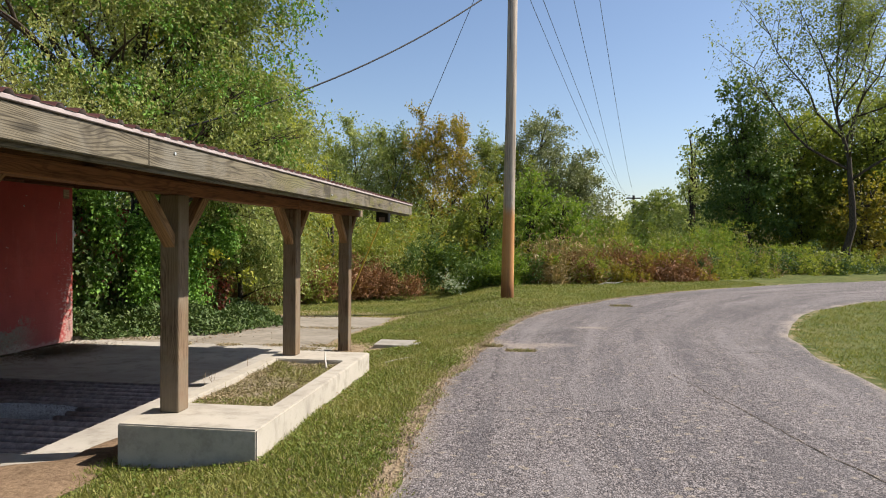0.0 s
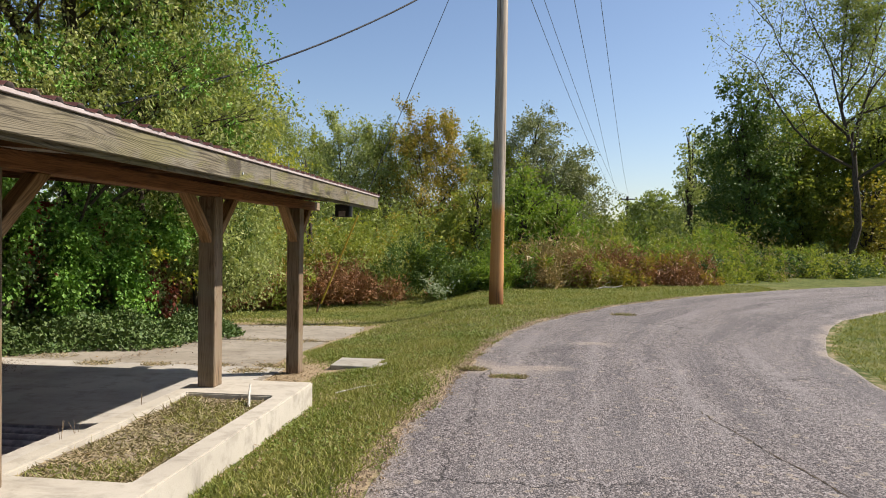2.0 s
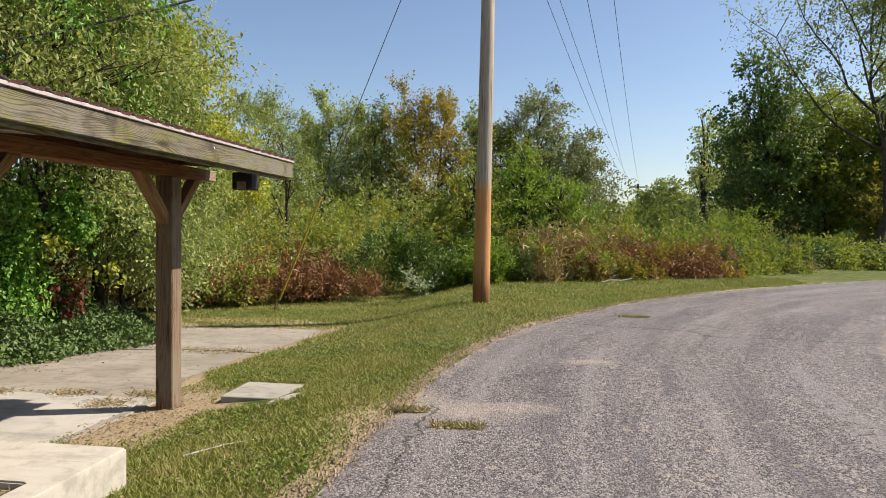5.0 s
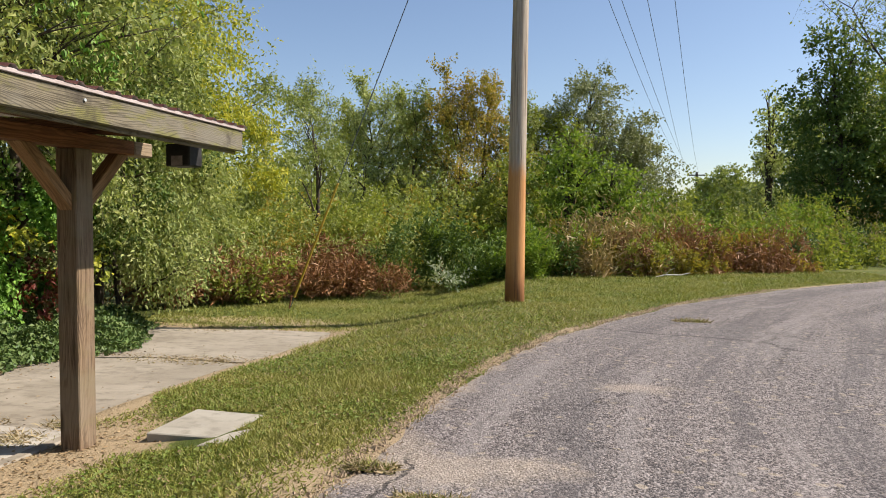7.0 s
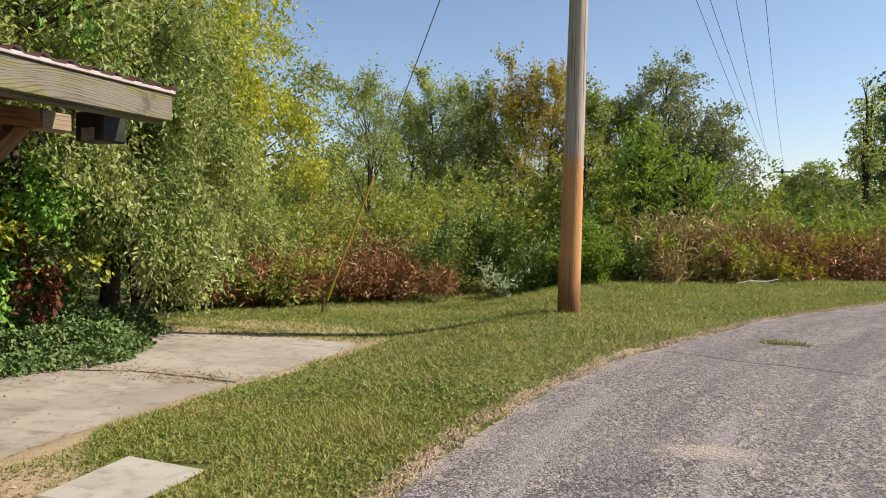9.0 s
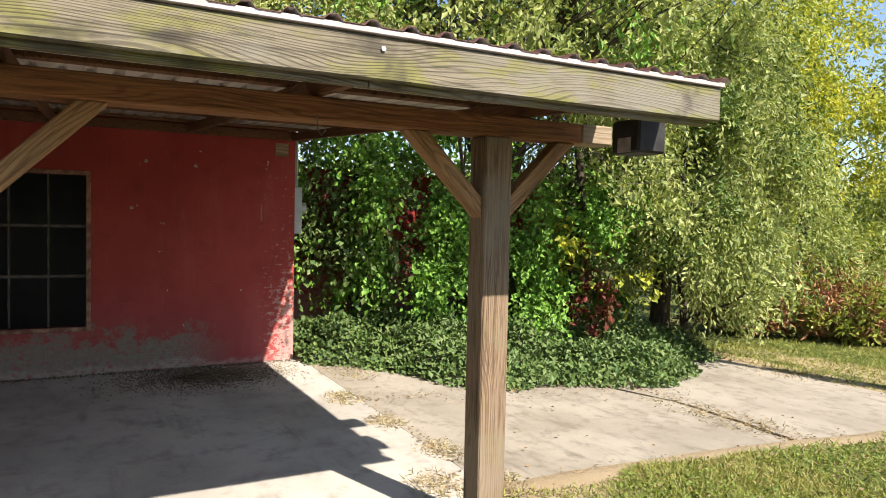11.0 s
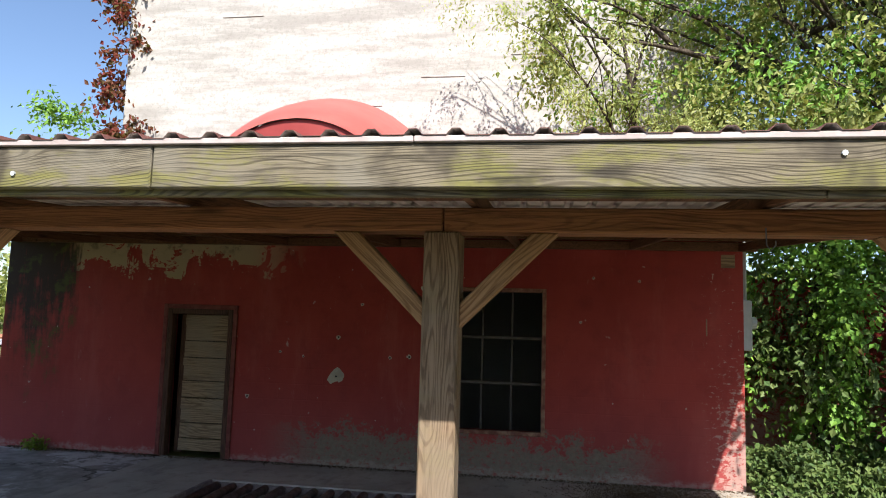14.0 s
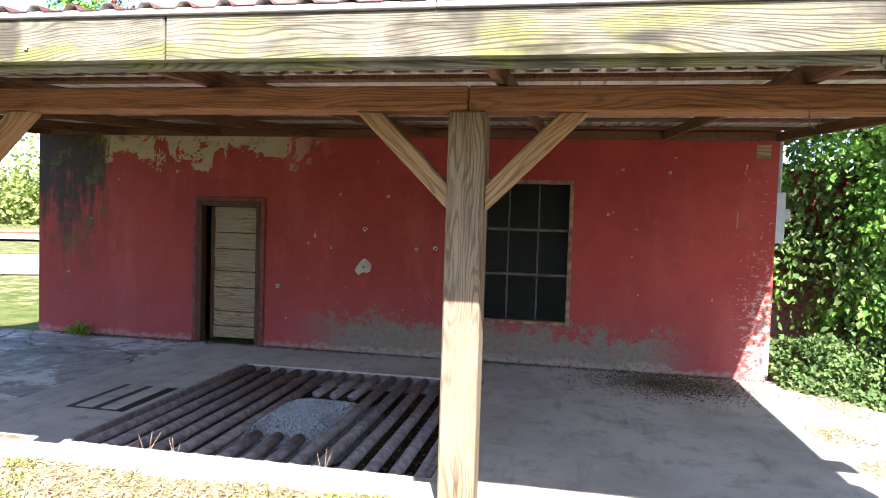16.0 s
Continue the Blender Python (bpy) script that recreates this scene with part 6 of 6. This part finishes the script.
blades("lawn_grass", 330000, (-3.7, 0.4, 2.2, 14.5), 0.062, "grass", "short mown green grass with dry blades", on_turf)
blades("lawn_grass", 190000, (-8.0, 9.0, 14.5, 30.5), 0.085, "grass", "short mown green grass with dry blades", on_turf)
blades("dry_grass", 50000, (-3.7, 1.0, 2.2, 19.0), 0.07, "straw", "straw-coloured dry grass along the road edge", lambda x, y: on_turf(x, y) & (rng.random(len(x)) < 0.15 + np.exp(-((road_left(y) - x) / 0.45) ** 2) + np.exp(-(((x + 3.0) / 0.5) ** 2 + ((y - 11.2) / 1.1) ** 2))), flat=0.25)


def road_z(x, y):
    return land(x, y) + 0.03


for tx, ty, tr, tn in ((-0.05, 10.76, 0.22, 900), (-0.52, 11.2, 0.16, 500), (2.3, 18.2, 0.25, 600)):
    blades("road_tuft", tn, (tx - tr, tx + tr, ty - tr * 0.4, ty + tr * 0.4), 0.06, "grass", "low grass tuft growing through the asphalt", lambda x, y: ((x - tx) / tr) ** 2 + ((y - ty) / (0.4 * tr)) ** 2 < 0.25 + 0.75 * rng.random(len(x)), road_z, 0.3)
    blades("road_straw", tn, (tx - tr, tx + tr, ty - tr * 0.4, ty + tr * 0.4), 0.08, "straw", "dry straw lying in a road tuft", lambda x, y: x > -99, road_z, 0.08, "straw")


def weeds(name, n, area, keep, size, material, label):
    x0, x1, y0, y1 = area
    x, y = rng.uniform(x0, x1, n), rng.uniform(y0, y1, n)
    ok = keep(x, y)
    x, y = x[ok], y[ok]
    P = np.stack([x, y, land(x, y) + 0.012 + 0.03 * rng.random(len(x))], -1)
    d = rng.normal(size=(len(x), 3)) * np.array([1, 1, 0.3])
    return tagged(leaf_mesh(name, P, d, size * (0.5 + rng.random(len(x))), 0.36, M[material], up=1.5), label, "weeds", kind="stuff")


weeds("clover", 55000, (-3.6, 0.2, 2.2, 16.0), lambda x, y: on_turf(x, y) & (wobble(x, y, 2.2, 1.5) + 0.4 * rng.normal(size=len(x)) > 0.0), 0.026, "clover", "broad-leaved clover and plantain in the turf")
weeds("turf_litter", 9000, (-3.6, 0.6, 2.2, 20.0), on_turf, 0.022, "litter", "brown fallen leaves caught in the turf")


def corner_grit(n):
    x, y = rng.normal(-7.75, 0.32, n), rng.normal(10.8, 0.42, n)
    ok = (x > -8.28) & (x < -6.6) & (y < 11.95)
    return np.stack([x[ok], y[ok], np.full(ok.sum(), 0.006)], -1)


scatter_stones("corner_grit", 7000, corner_grit, 0.007, M["pit"], "dark grit and crumbs swept into the corner", "grit")


def foot_grit(n):
    y = rng.uniform(2.4, 11.9, n)
    x = -8.29 + np.abs(rng.normal(0, 0.07, n)) + 0.0 * y
    return np.stack([x, y, np.full(n, 0.005)], -1)


scatter_stones("wall_foot_grit", 3500, foot_grit, 0.008, M["pit"], "fallen crumbs along the wall's foot", "grit")


def verge(n):
    y = rng.uniform(2.0, 24.0, n)
    x = road_left(y) - rng.normal(0.0, 0.08, n) + 0.05 * wobble(y, y, 2.0)
    return np.stack([x, y, land(x, y) + 0.018], -1)


scatter_stones("verge_gravel", 6500, verge, 0.011, M["verge"], "tan crumbs of gravel along the road edge", "gravel")


def on_island(x, y):
    r = np.interp(y, RIGHT[:, 1], RIGHT[:, 0])
    return (x > r + 0.05 + 0.12 * wobble(x, y, 3.0, 2.0)) & (x < r + 7)


blades("island_grass", 60000, (4.0, 14.0, 6.0, 22.0), 0.08, "grass", "short green grass inside the bend", on_island)


def in_bed(x, y):
    return (x > ix0 + 0.02) & (x < ix1 - 0.02) & (y > iy0 + 0.02) & (y < iy1 - 0.02)


for tx, ty, tr in ((-6.2, 11.9, 0.22), (-5.25, 12.0, 0.2), (-4.45, 12.1, 0.22), (-3.75, 11.75, 0.25), (-3.6, 12.2, 0.2), (-4.2, 15.4, 0.5), (-4.9, 15.3, 0.4), (-7.3, 12.4, 0.35), (-5.9, 18.3, 0.5)):
    blades("joint_tuft", 900, (tx - tr * 1.6, tx + tr * 1.6, ty - tr, ty + tr), 0.06, "straw", "dry straw tuft in a concrete joint", lambda x, y: ((x - tx) / 1.5) ** 2 + (y - ty) ** 2 < (tr * (0.35 + 0.65 * rng.random(len(x)))) ** 2, lambda x, y: az(x, y) + 0.004, 0.12)
blades("bed_grass", 9000, (ix0, ix1, iy0, iy1), 0.06, "grass", "patchy low weeds in the planter bed", lambda x, y: in_bed(x, y) & (wobble(x, y, 2.6, 3.0) + 0.5 * (x > -2.6) > 0.45), lambda x, y: 0.325 + 0.018 * wobble(x, y, 5.0), 0.3)
blades("bed_straw", 6000, (ix0, ix1, iy0, iy1), 0.07, "straw", "dry straw strewn over the planter bed", in_bed, lambda x, y: 0.33 + 0.018 * wobble(x, y, 5.0), 0.06, "straw")


def litter(name, n, area, keep, zf, size=0.03):
    x0, x1, y0, y1 = area
    x, y = rng.uniform(x0, x1, n), rng.uniform(y0, y1, n)
    ok = keep(x, y)
    x, y = x[ok], y[ok]
    P = np.stack([x, y, zf(x, y) + 0.006], -1)
    d = rng.normal(size=(len(x), 3)) * np.array([1, 1, 0.15])
    ob = leaf_mesh(name, P, d, size * (0.5 + rng.random(len(x))), 0.3, M["litter"], up=1.6)
    return tagged(ob, "brown dead leaves and crumbs strewn about", "leaf litter", kind="stuff")


litter("leaf_litter", 16000, (-8.2, -3.3, 12.0, 19.2), lambda x, y: rng.random(len(x)) < 0.02 + 0.8 * np.exp(-((y - 15.48) / 0.16) ** 2) + 0.5 * np.exp(-((y - 19.0) / 0.35) ** 2) + 0.7 * np.exp(-((x + 3.5) / 0.12) ** 2) + 0.5 * np.exp(-((x + 6.0 - 0.3 * wobble(x, y, 1.6)) / 0.35) ** 2) + 0.5 * np.exp(-((y - 12.1) / 0.1) ** 2) * (wobble(x, y, 2) > 0.1), az)
litter("leaf_litter", 9000, (-8.2, -6.0, 9.6, 11.9), lambda x, y: rng.random(len(x)) < 0.8 * np.exp(-(((x + 7.8) / 0.4) ** 2 + ((y - 11.2) / 0.7) ** 2)), lambda x, y: 0 * x, 0.02)
litter("leaf_litter", 5000, (-7.2, -4.3, 5.9, 8.7), lambda x, y: rng.random(len(x)) < 0.25 + 0.7 * smooth01(y, 7.6, 8.6), lambda x, y: -0.19 + 0 * x, 0.03)

litter("leaf_litter", 5000, (-3.9, -2.2, 9.6, 13.2), lambda x, y: rng.random(len(x)) < 1.1 * np.exp(-(((x + 3.1) / 0.4) ** 2 + ((y - 11.4) / 0.9) ** 2)), lambda x, y: land(x, y) + 0.004, 0.028)

# rails beyond the building
track = root("railway_track", (-35, -20, -0.1), "rusty railway rails on a pale ballast bed", "railway")
for off in (0.0, 1.5):
    bm = bmesh.new()
    add_tube(bm, [(-62 - off, 40, 0.25), (-10 - off, -70, 0.25)], 0.12, 6)
    part("rail", bm, M["rail"], track)
bm = bmesh.new()
vs = [bm.verts.new(p) for p in ((-66, 40, 0.0), (-58, 40, 0.0), (-6, -70, 0.0), (-14, -70, 0.0))]
bm.faces.new(vs)
part("ballast", bm, M["gravel"], track)
lane = tagged(new("gravel_lane"), "pale gravel lane beside the railway", "lane", kind="structure")
bm = bmesh.new()
bm.faces.new([bm.verts.new(p) for p in ((-46, 40, -0.09), (-37, 40, -0.09), (15, -70, -0.09), (6, -70, -0.09))])
part("gravel_bed", bm, M["verge"], lane)
